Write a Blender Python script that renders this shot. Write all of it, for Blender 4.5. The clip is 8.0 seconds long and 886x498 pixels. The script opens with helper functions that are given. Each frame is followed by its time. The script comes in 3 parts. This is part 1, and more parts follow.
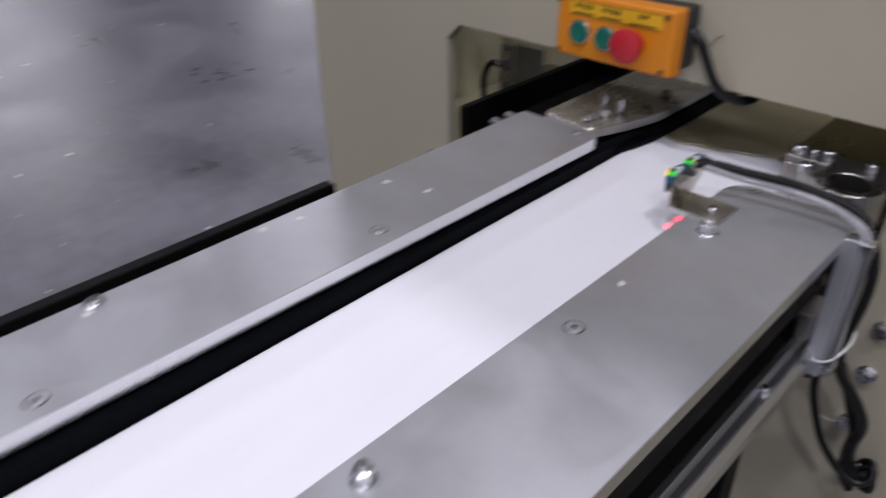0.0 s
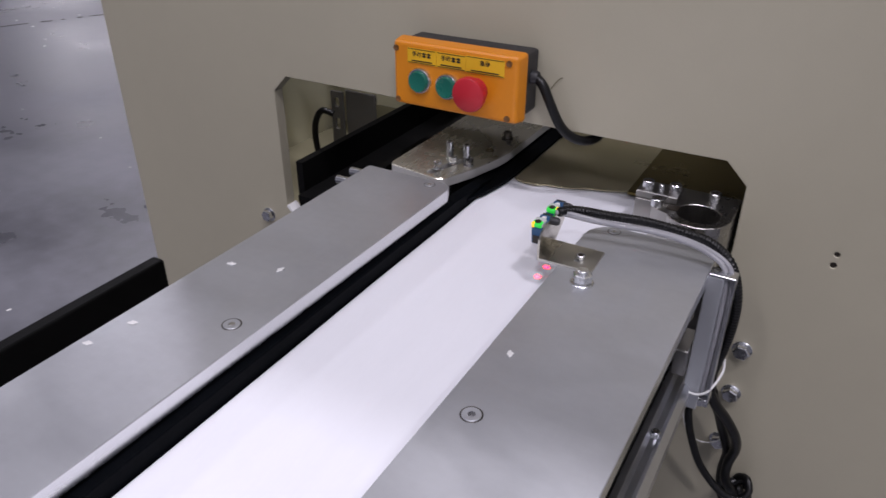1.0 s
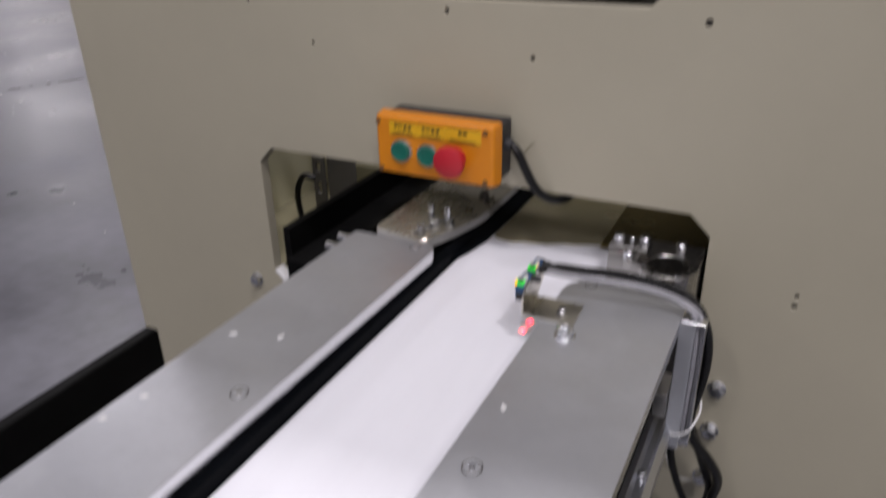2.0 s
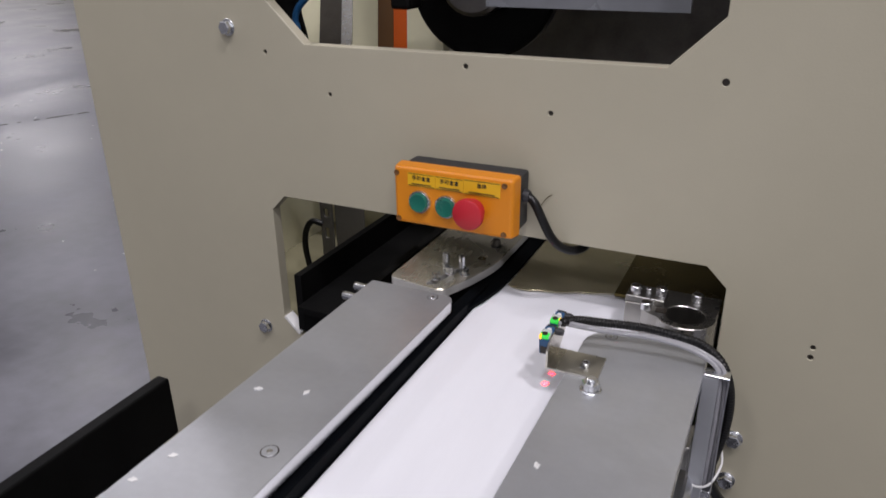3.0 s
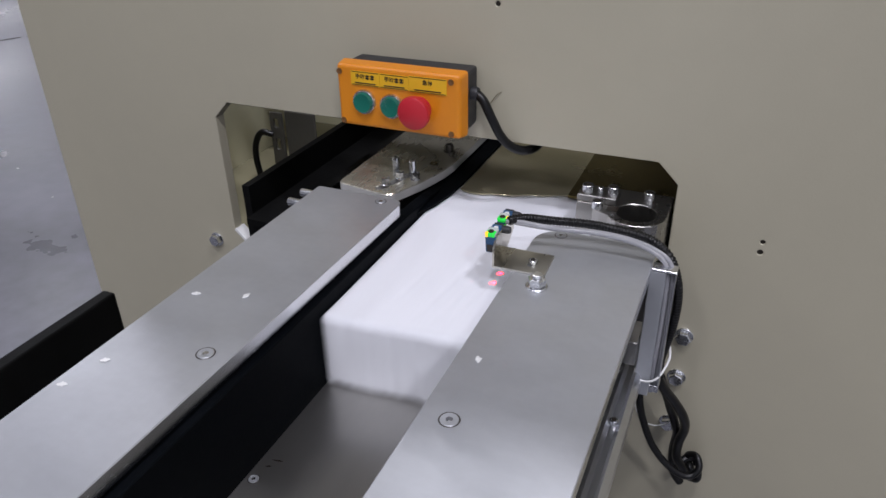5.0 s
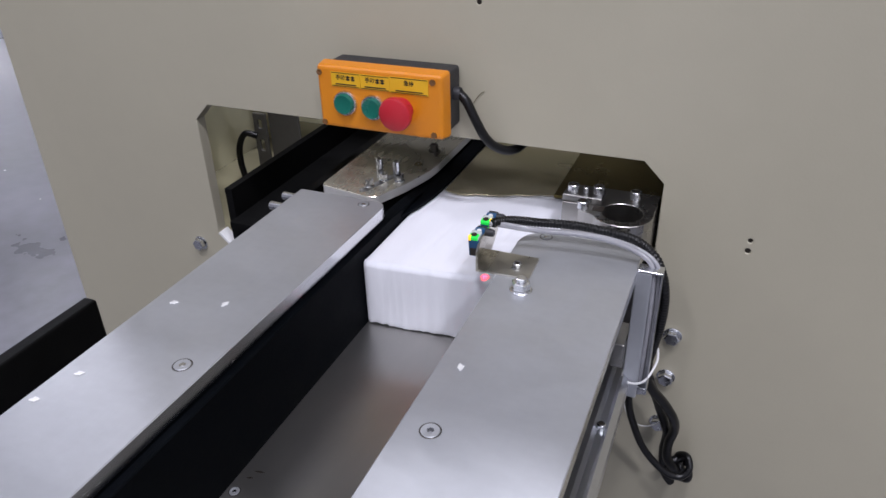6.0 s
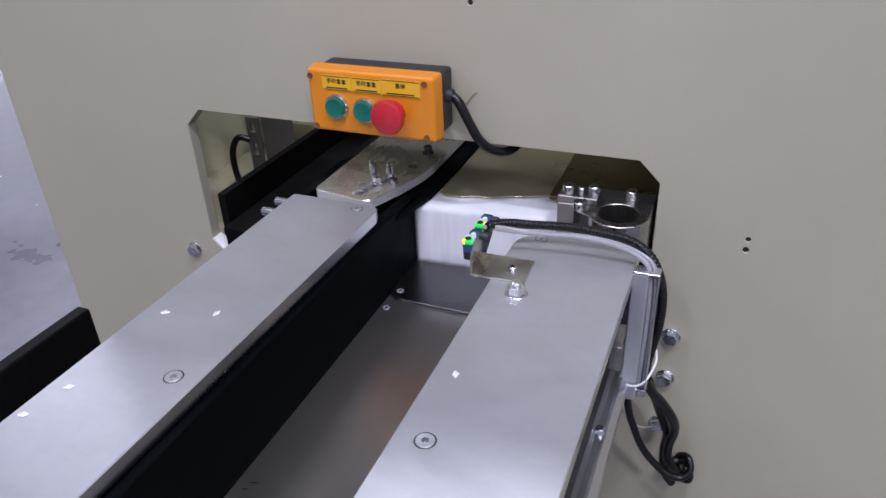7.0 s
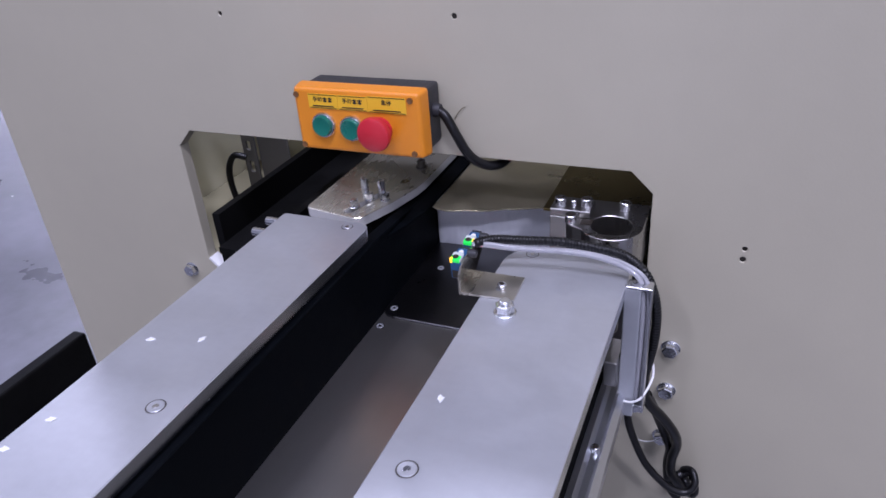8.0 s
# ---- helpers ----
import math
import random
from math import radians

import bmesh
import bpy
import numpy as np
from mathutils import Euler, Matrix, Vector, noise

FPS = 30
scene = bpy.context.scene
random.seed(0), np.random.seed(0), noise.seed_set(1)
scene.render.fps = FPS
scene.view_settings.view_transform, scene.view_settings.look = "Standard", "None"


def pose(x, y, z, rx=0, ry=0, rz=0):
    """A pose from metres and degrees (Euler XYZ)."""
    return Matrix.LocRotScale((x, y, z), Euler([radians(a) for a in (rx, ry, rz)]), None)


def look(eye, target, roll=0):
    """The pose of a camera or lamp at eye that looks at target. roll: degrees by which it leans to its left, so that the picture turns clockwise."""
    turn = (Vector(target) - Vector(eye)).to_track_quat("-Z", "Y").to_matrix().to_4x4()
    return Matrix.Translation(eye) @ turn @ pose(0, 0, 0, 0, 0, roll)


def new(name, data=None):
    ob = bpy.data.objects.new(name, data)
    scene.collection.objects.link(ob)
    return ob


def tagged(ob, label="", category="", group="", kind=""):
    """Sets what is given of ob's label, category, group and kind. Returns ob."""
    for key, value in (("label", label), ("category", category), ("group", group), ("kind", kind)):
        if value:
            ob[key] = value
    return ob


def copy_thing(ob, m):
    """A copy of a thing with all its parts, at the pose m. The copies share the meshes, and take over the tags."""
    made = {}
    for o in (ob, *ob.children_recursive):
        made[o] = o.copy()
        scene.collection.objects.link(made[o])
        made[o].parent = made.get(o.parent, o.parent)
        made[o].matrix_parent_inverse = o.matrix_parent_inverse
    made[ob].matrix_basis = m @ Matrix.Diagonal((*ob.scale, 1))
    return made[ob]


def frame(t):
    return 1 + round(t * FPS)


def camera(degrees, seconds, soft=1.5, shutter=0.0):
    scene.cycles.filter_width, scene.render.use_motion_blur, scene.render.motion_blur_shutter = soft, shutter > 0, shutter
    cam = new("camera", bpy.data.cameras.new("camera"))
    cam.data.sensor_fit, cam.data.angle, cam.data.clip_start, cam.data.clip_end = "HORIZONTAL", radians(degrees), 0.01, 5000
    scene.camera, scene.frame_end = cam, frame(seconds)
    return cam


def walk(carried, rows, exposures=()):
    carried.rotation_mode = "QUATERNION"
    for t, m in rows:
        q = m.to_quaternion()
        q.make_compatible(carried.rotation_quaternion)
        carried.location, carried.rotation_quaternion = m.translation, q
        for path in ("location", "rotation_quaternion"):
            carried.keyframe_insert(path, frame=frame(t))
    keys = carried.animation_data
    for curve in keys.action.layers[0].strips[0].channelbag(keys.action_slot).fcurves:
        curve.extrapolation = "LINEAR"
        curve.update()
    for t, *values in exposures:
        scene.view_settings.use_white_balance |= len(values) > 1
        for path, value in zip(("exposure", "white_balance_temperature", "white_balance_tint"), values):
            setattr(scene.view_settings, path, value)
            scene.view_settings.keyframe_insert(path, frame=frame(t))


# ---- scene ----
cam = camera(62.5, 8.0, shutter=0.6)
PATH = [
    (0, (0.548, -0.798, 1.303), (-0.649, 0.403, 0.242), -1.0),
    (0.2, (0.527, -0.777, 1.304), (-0.559, 0.544, 0.267), -0.5),
    (0.5, (0.497, -0.758, 1.304), (-0.467, 0.675, 0.295), 0.1),
    (1, (0.478, -0.758, 1.307), (-0.38, 0.749, 0.311), 0.2),
    (1.5, (0.478, -0.775, 1.31), (-0.344, 0.749, 0.308), -0.2),
    (1.8, (0.48, -0.79, 1.316), (-0.337, 0.749, 0.333), -0.8),
    (1.9, (0.488, -0.796, 1.332), (-0.342, 0.762, 0.391), -1.3),
    (2, (0.481, -0.795, 1.344), (-0.339, 0.799, 0.458), -1.3),
    (2.1, (0.481, -0.786, 1.366), (-0.345, 0.827, 0.519), -1.5),
    (2.2, (0.468, -0.777, 1.385), (-0.345, 0.869, 0.591), -1.8),
    (3.3, (0.442, -0.818, 1.347), (-0.339, 0.835, 0.535), 0.0),
    (3.5, (0.45, -0.818, 1.335), (-0.315, 0.823, 0.484), 0.2),
    (4, (0.463, -0.811, 1.332), (-0.269, 0.812, 0.421), 0.0),
    (4.5, (0.465, -0.8, 1.33), (-0.246, 0.805, 0.374), -0.5),
    (6, (0.472, -0.771, 1.332), (-0.21, 0.822, 0.334), -1.5),
    (6.5, (0.473, -0.763, 1.333), (-0.203, 0.831, 0.332), -1.8),
    (7, (0.473, -0.759, 1.333), (-0.207, 0.832, 0.33), -2.4),
    (7.5, (0.477, -0.755, 1.336), (-0.214, 0.834, 0.338), -3.3),
    (8, (0.492, -0.734, 1.337), (-0.228, 0.849, 0.349), -4.5),
]
EXPOSURE = [(0.0, -0.68, 6400, 20), (0.5, -0.54, 6420, 22), (1.5, -0.56, 6420, 22), (2.0, -0.53, 6740, 19), (2.2, -0.38, 6750, 17), (3.5, -0.42, 6580, 17), (4.5, -0.44, 6360, 16), (6.0, -0.14, 6200, 18), (7.0, 0.0, 5930, 22), (7.5, 0.03, 5780, 25), (8.0, 0.06, 5600, 30)]
walk(cam, [(t, look(eye, target, roll)) for t, eye, target, roll in PATH], EXPOSURE)

# ---- world and light ----
world = bpy.data.worlds.new("hall_air")
world.use_nodes = True
world.node_tree.nodes["Background"].inputs[0].default_value = (0.75, 0.8, 1.0, 1)
world.node_tree.nodes["Background"].inputs[1].default_value = 0.05
scene.world = world


def area(name, x, y, z, sx, sy, watts, colour):
    lamp = bpy.data.lights.new(name, "AREA")
    lamp.shape, lamp.size, lamp.size_y, lamp.energy, lamp.color = "RECTANGLE", sx, sy, watts, colour
    ob = new(name, lamp)
    ob.matrix_basis = pose(x, y, z)
    return ob


CEILING = 7.0
# All unseen: two set by cast shadows, the rest added to brighten panel and floor.
LAMPS = [(2.7, -1.9, 190, 0.5), (0.1, 1.65, 150, 0.25), (-2.4, -1.9, 62, 0.5), (-4.2, 4.2, 85, 0.5), (-9.0, 6.0, 190, 0.5), (-8.5, -2.0, 240, 0.5), (-23.0, 5.0, 950, 4.0), (4.4, -5.5, 250, 0.5), (0.7, -3.3, 145, 0.5), (-1.0, -5.8, 95, 0.5), (-25.0, 17.0, 800, 4.0)]
for lx, ly, power, size in LAMPS:
    area("unseen_lamp_light", lx, ly, CEILING - 0.32, size, size, power, (0.95, 0.96, 1.0))


# ---- materials ----
def material(name, base, rough=0.5, metal=0.0, vary=0.12, scale=12.0, bump=0.0, bump_scale=200.0, stretch=(1, 1, 1), spec=0.5, rvary=0.1, coat=0.0, span=(0.35, 1.05)):
    m = bpy.data.materials.new(name)
    m.use_nodes = True
    nt = m.node_tree
    bsdf = nt.nodes["Principled BSDF"]
    bsdf.inputs["Metallic"].default_value = metal
    bsdf.inputs["Specular IOR Level"].default_value = spec
    bsdf.inputs["Coat Weight"].default_value = coat
    co = nt.nodes.new("ShaderNodeTexCoord")
    mp = nt.nodes.new("ShaderNodeMapping")
    mp.inputs["Scale"].default_value = stretch
    nt.links.new(co.outputs["Object"], mp.inputs[0])

    def tex(s, detail=4.0):
        n = nt.nodes.new("ShaderNodeTexNoise")
        n.inputs["Scale"].default_value, n.inputs["Detail"].default_value = s, detail
        nt.links.new(mp.outputs[0], n.inputs["Vector"])
        return n

    big, fine = tex(scale), tex(scale * 9, 3.0)
    mix = nt.nodes.new("ShaderNodeMath")
    mix.operation = "MULTIPLY_ADD"
    nt.links.new(fine.outputs["Fac"], mix.inputs[0])
    mix.inputs[1].default_value = 0.4
    nt.links.new(big.outputs["Fac"], mix.inputs[2])
    ramp = nt.nodes.new("ShaderNodeMapRange")
    ramp.inputs["From Min"].default_value, ramp.inputs["From Max"].default_value = span
    nt.links.new(mix.outputs[0], ramp.inputs["Value"])
    col = nt.nodes.new("ShaderNodeMix")
    col.data_type = "RGBA"
    lo = [c * (1 - vary) for c in base]
    hi = [min(1.0, c * (1 + vary)) for c in base]
    col.inputs["A"].default_value, col.inputs["B"].default_value = (*lo, 1), (*hi, 1)
    nt.links.new(ramp.outputs[0], col.inputs["Factor"])
    nt.links.new(col.outputs["Result"], bsdf.inputs["Base Color"])
    rr = nt.nodes.new("ShaderNodeMapRange")
    rr.inputs["To Min"].default_value, rr.inputs["To Max"].default_value = max(0.02, rough - rvary), min(1.0, rough + rvary)
    nt.links.new(ramp.outputs[0], rr.inputs["Value"])
    nt.links.new(rr.outputs[0], bsdf.inputs["Roughness"])
    if bump:
        b = nt.nodes.new("ShaderNodeBump")
        b.inputs["Strength"].default_value, b.inputs["Distance"].default_value = bump, 0.002
        nt.links.new(tex(bump_scale, 3.0).outputs["Fac"], b.inputs["Height"])
        nt.links.new(b.outputs[0], bsdf.inputs["Normal"])
    return m


def glow(name, colour, strength):
    m = material(name, colour, 0.3)
    bsdf = m.node_tree.nodes["Principled BSDF"]
    bsdf.inputs["Emission Color"].default_value = (*colour, 1)
    bsdf.inputs["Emission Strength"].default_value = strength
    return m


PAINT = material("beige_enamel", (0.440, 0.410, 0.312), 0.42, vary=0.05, scale=3.0, bump=0.08, bump_scale=350.0, rvary=0.06)
PAINT_IN = material("cream_enamel", (0.78, 0.75, 0.54), 0.5, vary=0.08, scale=4.0, bump=0.08, bump_scale=300.0)
STEEL = material("satin_bead_blasted_stainless", (0.50, 0.515, 0.54), 0.42, 0.66, vary=0.085, scale=9.0, stretch=(1.0, 1.6, 1.0), rvary=0.10, bump=0.02, bump_scale=420.0)
MIRROR = material("polished_stainless", (0.60, 0.57, 0.50), 0.16, 1.0, vary=0.06, scale=5.0, bump=0.04, bump_scale=60.0, stretch=(1, 4, 1), rvary=0.05)
FLOORSTEEL = material("worn_stainless", (0.43, 0.42, 0.40), 0.33, 0.94, vary=0.09, scale=2.5, stretch=(3, 1.2, 3), rvary=0.03)
ALU = material("anodised_aluminium", (0.62, 0.63, 0.66), 0.30, 1.0, vary=0.04, scale=6.0, stretch=(8, 0.6, 8), rvary=0.04)
ZINC = material("zinc_plated_steel", (0.70, 0.71, 0.73), 0.25, 1.0, vary=0.12, scale=60.0, rvary=0.1)
DARKSTEEL = material("blued_steel", (0.16, 0.15, 0.14), 0.35, 1.0, vary=0.2, scale=30.0)
BLACK = material("black_nylon_board", (0.0020, 0.0027, 0.0038), 0.55, vary=0.3, scale=18.0, bump=0.06, bump_scale=260.0, spec=0.04)
BLACKPAINT = material("black_enamel", (0.005, 0.005, 0.005), 0.5, vary=0.3, scale=25.0, bump=0.1, bump_scale=200.0, spec=0.08)
RUBBER = material("black_rubber", (0.005, 0.005, 0.0055), 0.34, vary=0.2, scale=90.0, spec=0.35)
TISSUE = material("white_tissue_paper", (0.835, 0.845, 0.89), 0.95, vary=0.02, scale=10.0, bump=0.12, bump_scale=60.0, stretch=(4, 0.8, 1.2), spec=0.1)
YELLOW = material("orange_yellow_plastic", (0.70, 0.235, 0.008), 0.36, vary=0.05, scale=30.0, bump=0.03, bump_scale=500.0)
DARKPLASTIC = material("dark_grey_plastic", (0.022, 0.022, 0.025), 0.5, vary=0.15, scale=60.0, bump=0.1, bump_scale=600.0)
GREEN = material("green_plastic", (0.004, 0.135, 0.095), 0.32, vary=0.06, scale=40.0)
RED = material("red_plastic", (0.50, 0.016, 0.028), 0.38, vary=0.05, scale=50.0)
LABEL = material("yellow_label", (0.80, 0.44, 0.012), 0.4, vary=0.04, scale=60.0)
INK = material("black_ink", (0.02, 0.015, 0.01), 0.5)
BLUE = material("blue_sensor_plastic", (0.01, 0.075, 0.19), 0.35, vary=0.08, scale=80.0)
CLEAR = material("clear_cap_plastic", (0.55, 0.6, 0.58), 0.2, vary=0.05, scale=80.0)
GREYCABLE = material("grey_cable_jacket", (0.30, 0.30, 0.32), 0.22, vary=0.10, scale=80.0, coat=0.4)
WHITEPLASTIC = material("white_nylon", (0.75, 0.75, 0.74), 0.4, vary=0.05, scale=80.0)
CONCRETE = material("sealed_concrete", (0.128, 0.130, 0.148), 0.35, vary=0.40, scale=1.3, span=(0.48, 0.90), bump=0.11, bump_scale=3.0, rvary=0.10)
WALLPAINT = material("hall_wall_paint", (0.6, 0.61, 0.63), 0.8, vary=0.06, scale=0.8)
ORANGE = material("orange_enamel", (0.75, 0.12, 0.008), 0.4, vary=0.06, scale=12.0)
BROWN = material("brown_enamel", (0.16, 0.07, 0.02), 0.45, vary=0.1, scale=12.0)
LED_GREEN = glow("green_led", (0.01, 0.62, 0.06), 0.6)
LED_AMBER = glow("amber_led", (1.0, 0.55, 0.02), 1.2)
CREAM = material("cream_sheet", (0.86, 0.83, 0.60), 0.5, vary=0.05, scale=6.0)
SMOKE = material("smoked_guard_sheet", (0.20, 0.21, 0.23), 0.3, vary=0.15, scale=5.0)
SATIN = material("satin_stainless", (0.60, 0.58, 0.52), 0.34, 1.0, vary=0.06, scale=5.0, rvary=0.05)
BROWN_STEEL = material("brown_steel", (0.20, 0.155, 0.06), 0.30, 1.0, vary=0.15, scale=12.0, rvary=0.06)
CASTSTEEL = material("machined_steel", (0.40, 0.39, 0.37), 0.28, 1.0, vary=0.06, scale=9.0, rvary=0.06)


# ---- shapes ----
def part(name, bm, mat, parent=None, label=""):
    me = bpy.data.meshes.new(name)
    bm.normal_update()
    bm.to_mesh(me)
    bm.free()
    me.materials.append(mat)
    ob = new(name, me)
    ob.parent = parent
    if label:
        ob["label"] = label
    return ob


def thing(name, label, category, kind="", group="", at=None):
    ob = new(name)
    ob.empty_display_size = 0.02
    if at is not None:
        ob.matrix_basis = at
    return tagged(ob, label, category, group, kind)


def box(x0, x1, y0, y1, z0, z1, r=0.0, seg=1, bm=None):
    b = bmesh.new()
    bmesh.ops.create_cube(b, size=1)
    for v in b.verts:
        v.co = Vector(((x0 + x1) / 2 + v.co.x * (x1 - x0), (y0 + y1) / 2 + v.co.y * (y1 - y0), (z0 + z1) / 2 + v.co.z * (z1 - z0)))
    if r:
        bmesh.ops.bevel(b, geom=b.edges[:], offset=r, segments=seg, affect="EDGES", profile=0.5)
    if bm is not None:
        return join(bm, b)
    return b


def join(bm, other, m=None):
    if m is not None:
        other.transform(m)
    me = bpy.data.meshes.new("piece")
    other.to_mesh(me)
    other.free()
    bm.from_mesh(me)
    bpy.data.meshes.remove(me)
    return bm


def prism(points, axis, a, b, r=0.0, holes=()):
    """A sheet cut to the outline of points in the plane across axis, from a to b, with holes through it."""
    bm = bmesh.new()

    def put(u, v):
        return {"x": (a, u, v), "y": (u, a, v), "z": (u, v, a)}[axis]

    edges = []
    for loop in (points, *holes):
        vs = [bm.verts.new(put(u, v)) for u, v in loop]
        edges += [bm.edges.new((vs[i], vs[(i + 1) % len(vs)])) for i in range(len(vs))]
    bmesh.ops.triangle_fill(bm, use_beauty=True, use_dissolve=False, edges=edges)
    got = bmesh.ops.extrude_face_region(bm, geom=bm.faces[:])
    shift = {"x": Vector((b - a, 0, 0)), "y": Vector((0, b - a, 0)), "z": Vector((0, 0, b - a))}[axis]
    bmesh.ops.translate(bm, verts=[g for g in got["geom"] if isinstance(g, bmesh.types.BMVert)], vec=shift)
    bmesh.ops.recalc_face_normals(bm, faces=bm.faces[:])
    if r:
        sharp = [e for e in bm.edges if len(e.link_faces) == 2 and e.calc_face_angle() > 0.9]
        bmesh.ops.bevel(bm, geom=sharp, offset=r, segments=1, affect="EDGES")
    return bm


def ring_points(x, y, r, n=20, start=0.0):
    return [(x + r * math.cos(start + 2 * math.pi * i / n), y + r * math.sin(start + 2 * math.pi * i / n)) for i in range(n)]


def rounded(x0, x1, y0, y1, radii, n=5):
    """A rectangle's outline with its own radius at each corner: (x0,y0), (x1,y0), (x1,y1), (x0,y1)."""
    out = []
    for (cx, cy, sx, sy, a0), r in zip(((x0, y0, 1, 1, 180), (x1, y0, -1, 1, 270), (x1, y1, -1, -1, 0), (x0, y1, 1, -1, 90)), radii):
        if r <= 0:
            out.append((cx, cy))
            continue
        for i in range(n + 1):
            a = radians(a0 + 90 * i / n)
            out.append((cx + sx * r + r * math.cos(a), cy + sy * r + r * math.sin(a)))
    return out


def lathe(profile, n=24, m=None):
    """A turned body about z, from (radius, height) rows."""
    bm = bmesh.new()
    rows = []
    for r, h in profile:
        if r < 1e-6:
            rows.append([bm.verts.new((0, 0, h))])
        else:
            rows.append([bm.verts.new((r * math.cos(2 * math.pi * i / n), r * math.sin(2 * math.pi * i / n), h)) for i in range(n)])
    for lo, hi in zip(rows, rows[1:]):
        for i in range(n):
            j = (i + 1) % n
            if len(lo) == 1 and len(hi) > 1:
                bm.faces.new((lo[0], hi[j], hi[i]))
            elif len(hi) == 1 and len(lo) > 1:
                bm.faces.new((lo[i], lo[j], hi[0]))
            elif len(lo) > 1:
                bm.faces.new((lo[i], lo[j], hi[j], hi[i]))
    bmesh.ops.recalc_face_normals(bm, faces=bm.faces[:])
    for f in bm.faces:
        f.smooth = True
    for e in bm.edges:
        if len(e.link_faces) == 2 and e.calc_face_angle() > 0.6:
            e.smooth = False
    if m is not None:
        bm.transform(m)
    return bm


def glide(points, steps=8):
    """A smooth line through the points."""
    ps = [Vector(p) for p in points]
    out = []
    for i in range(len(ps) - 1):
        a, b, c, d = ps[max(i - 1, 0)], ps[i], ps[i + 1], ps[min(i + 2, len(ps) - 1)]
        for k in range(steps):
            t = k / steps
            out.append(0.5 * (2 * b + (c - a) * t + (2 * a - 5 * b + 4 * c - d) * t * t + (3 * b - a - 3 * c + d) * t ** 3))
    return out + [ps[-1]]


def tube(points, radius, n=10, rib=0.0, pitch=0.0):
    """A cable along a line; rib and pitch give a corrugated skin."""
    line = points
    if rib:
        fine = []
        for a, b in zip(line, line[1:]):
            length = (b - a).length
            count = max(1, int(length / (pitch / 4)))
            for k in range(count):
                fine.append(a.lerp(b, k / count))
        line = fine + [line[-1]]
    bm = bmesh.new()
    up = Vector((0.3, 0.2, 1)).normalized()
    rows = []
    for i, p in enumerate(line):
        d = (line[min(i + 1, len(line) - 1)] - line[max(i - 1, 0)]).normalized()
        side = d.cross(up)
        side = side.normalized() if side.length > 0.05 else d.cross(Vector((1, 0, 0))).normalized()
        top = side.cross(d).normalized()
        up = top
        r = radius + (rib if rib and (i // 2) % 2 else 0.0)
        rows.append([bm.verts.new(p + r * (side * math.cos(2 * math.pi * k / n) + top * math.sin(2 * math.pi * k / n))) for k in range(n)])
    for lo, hi in zip(rows, rows[1:]):
        for k in range(n):
            bm.faces.new((lo[k], lo[(k + 1) % n], hi[(k + 1) % n], hi[k])).smooth = True
    bm.faces.new(rows[0][::-1])
    bm.faces.new(rows[-1])
    bmesh.ops.recalc_face_normals(bm, faces=bm.faces[:])
    return bm


def hexagon(r, z0, z1, m=None, chamfer=0.0008):
    bm = lathe([(0, z0), (r - chamfer, z0), (r, z0 + chamfer), (r, z1 - chamfer), (r - chamfer * 1.6, z1), (0, z1)], 6)
    for f in bm.faces:
        f.smooth = False
    if m is not None:
        bm.transform(m)
    return bm
OLIVE = material("dark_brown_enamel", (0.12, 0.10, 0.05), 0.4, vary=0.2, scale=9.0)
GREYSHEET = material("grey_sheet_metal", (0.12, 0.115, 0.10), 0.4, vary=0.15, scale=14.0)


def smudge(m, low, high, grain=14.0):
    """Wiped, cloudy gloss with fine brushed grain along the plate."""
    nt = m.node_tree
    bsdf = nt.nodes["Principled BSDF"]
    co = nt.nodes.new("ShaderNodeTexCoord")
    cloud = nt.nodes.new("ShaderNodeTexNoise")
    cloud.inputs["Scale"].default_value, cloud.inputs["Detail"].default_value, cloud.inputs["Distortion"].default_value = 11.0, 5.0, 1.2
    nt.links.new(co.outputs["Object"], cloud.inputs["Vector"])
    mp = nt.nodes.new("ShaderNodeMapping")
    mp.inputs["Scale"].default_value = (26.0, 1.2, 26.0)
    nt.links.new(co.outputs["Object"], mp.inputs[0])
    brush = nt.nodes.new("ShaderNodeTexNoise")
    brush.inputs["Scale"].default_value, brush.inputs["Detail"].default_value = grain, 4.0
    nt.links.new(mp.outputs[0], brush.inputs["Vector"])
    add = nt.nodes.new("ShaderNodeMath")
    add.operation = "MULTIPLY_ADD"
    add.inputs[1].default_value = 0.35
    nt.links.new(brush.outputs["Fac"], add.inputs[0])
    nt.links.new(cloud.outputs["Fac"], add.inputs[2])
    span = nt.nodes.new("ShaderNodeMapRange")
    span.inputs["From Min"].default_value, span.inputs["From Max"].default_value = 0.48, 0.88
    span.inputs["To Min"].default_value, span.inputs["To Max"].default_value = low, high
    nt.links.new(add.outputs[0], span.inputs["Value"])
    nt.links.new(span.outputs[0], bsdf.inputs["Roughness"])


smudge(STEEL, 0.34, 0.50)
smudge(FLOORSTEEL, 0.29, 0.34, 9.0)
smudge(SATIN, 0.20, 0.38)
INLETSTEEL = material("polished_greasy_steel", (0.57, 0.545, 0.455), 0.30, 0.74, vary=0.05, scale=5.0, rvary=0.05)
smudge(INLETSTEEL, 0.20, 0.38, 6.0)
MILLED = material("milled_steel_edge", (0.74, 0.74, 0.75), 0.24, 1.0, vary=0.06, scale=40.0, stretch=(1, 0.2, 1), rvary=0.06)
# Pale base colour paints in the white paper reflected by the plate's sides.
PAPER_SHEEN_EDGE = material("paper_sheen_steel_edge", (0.74, 0.73, 0.70), 0.45, 0.35, vary=0.06, scale=40.0, stretch=(1, 0.3, 1), rvary=0.06)
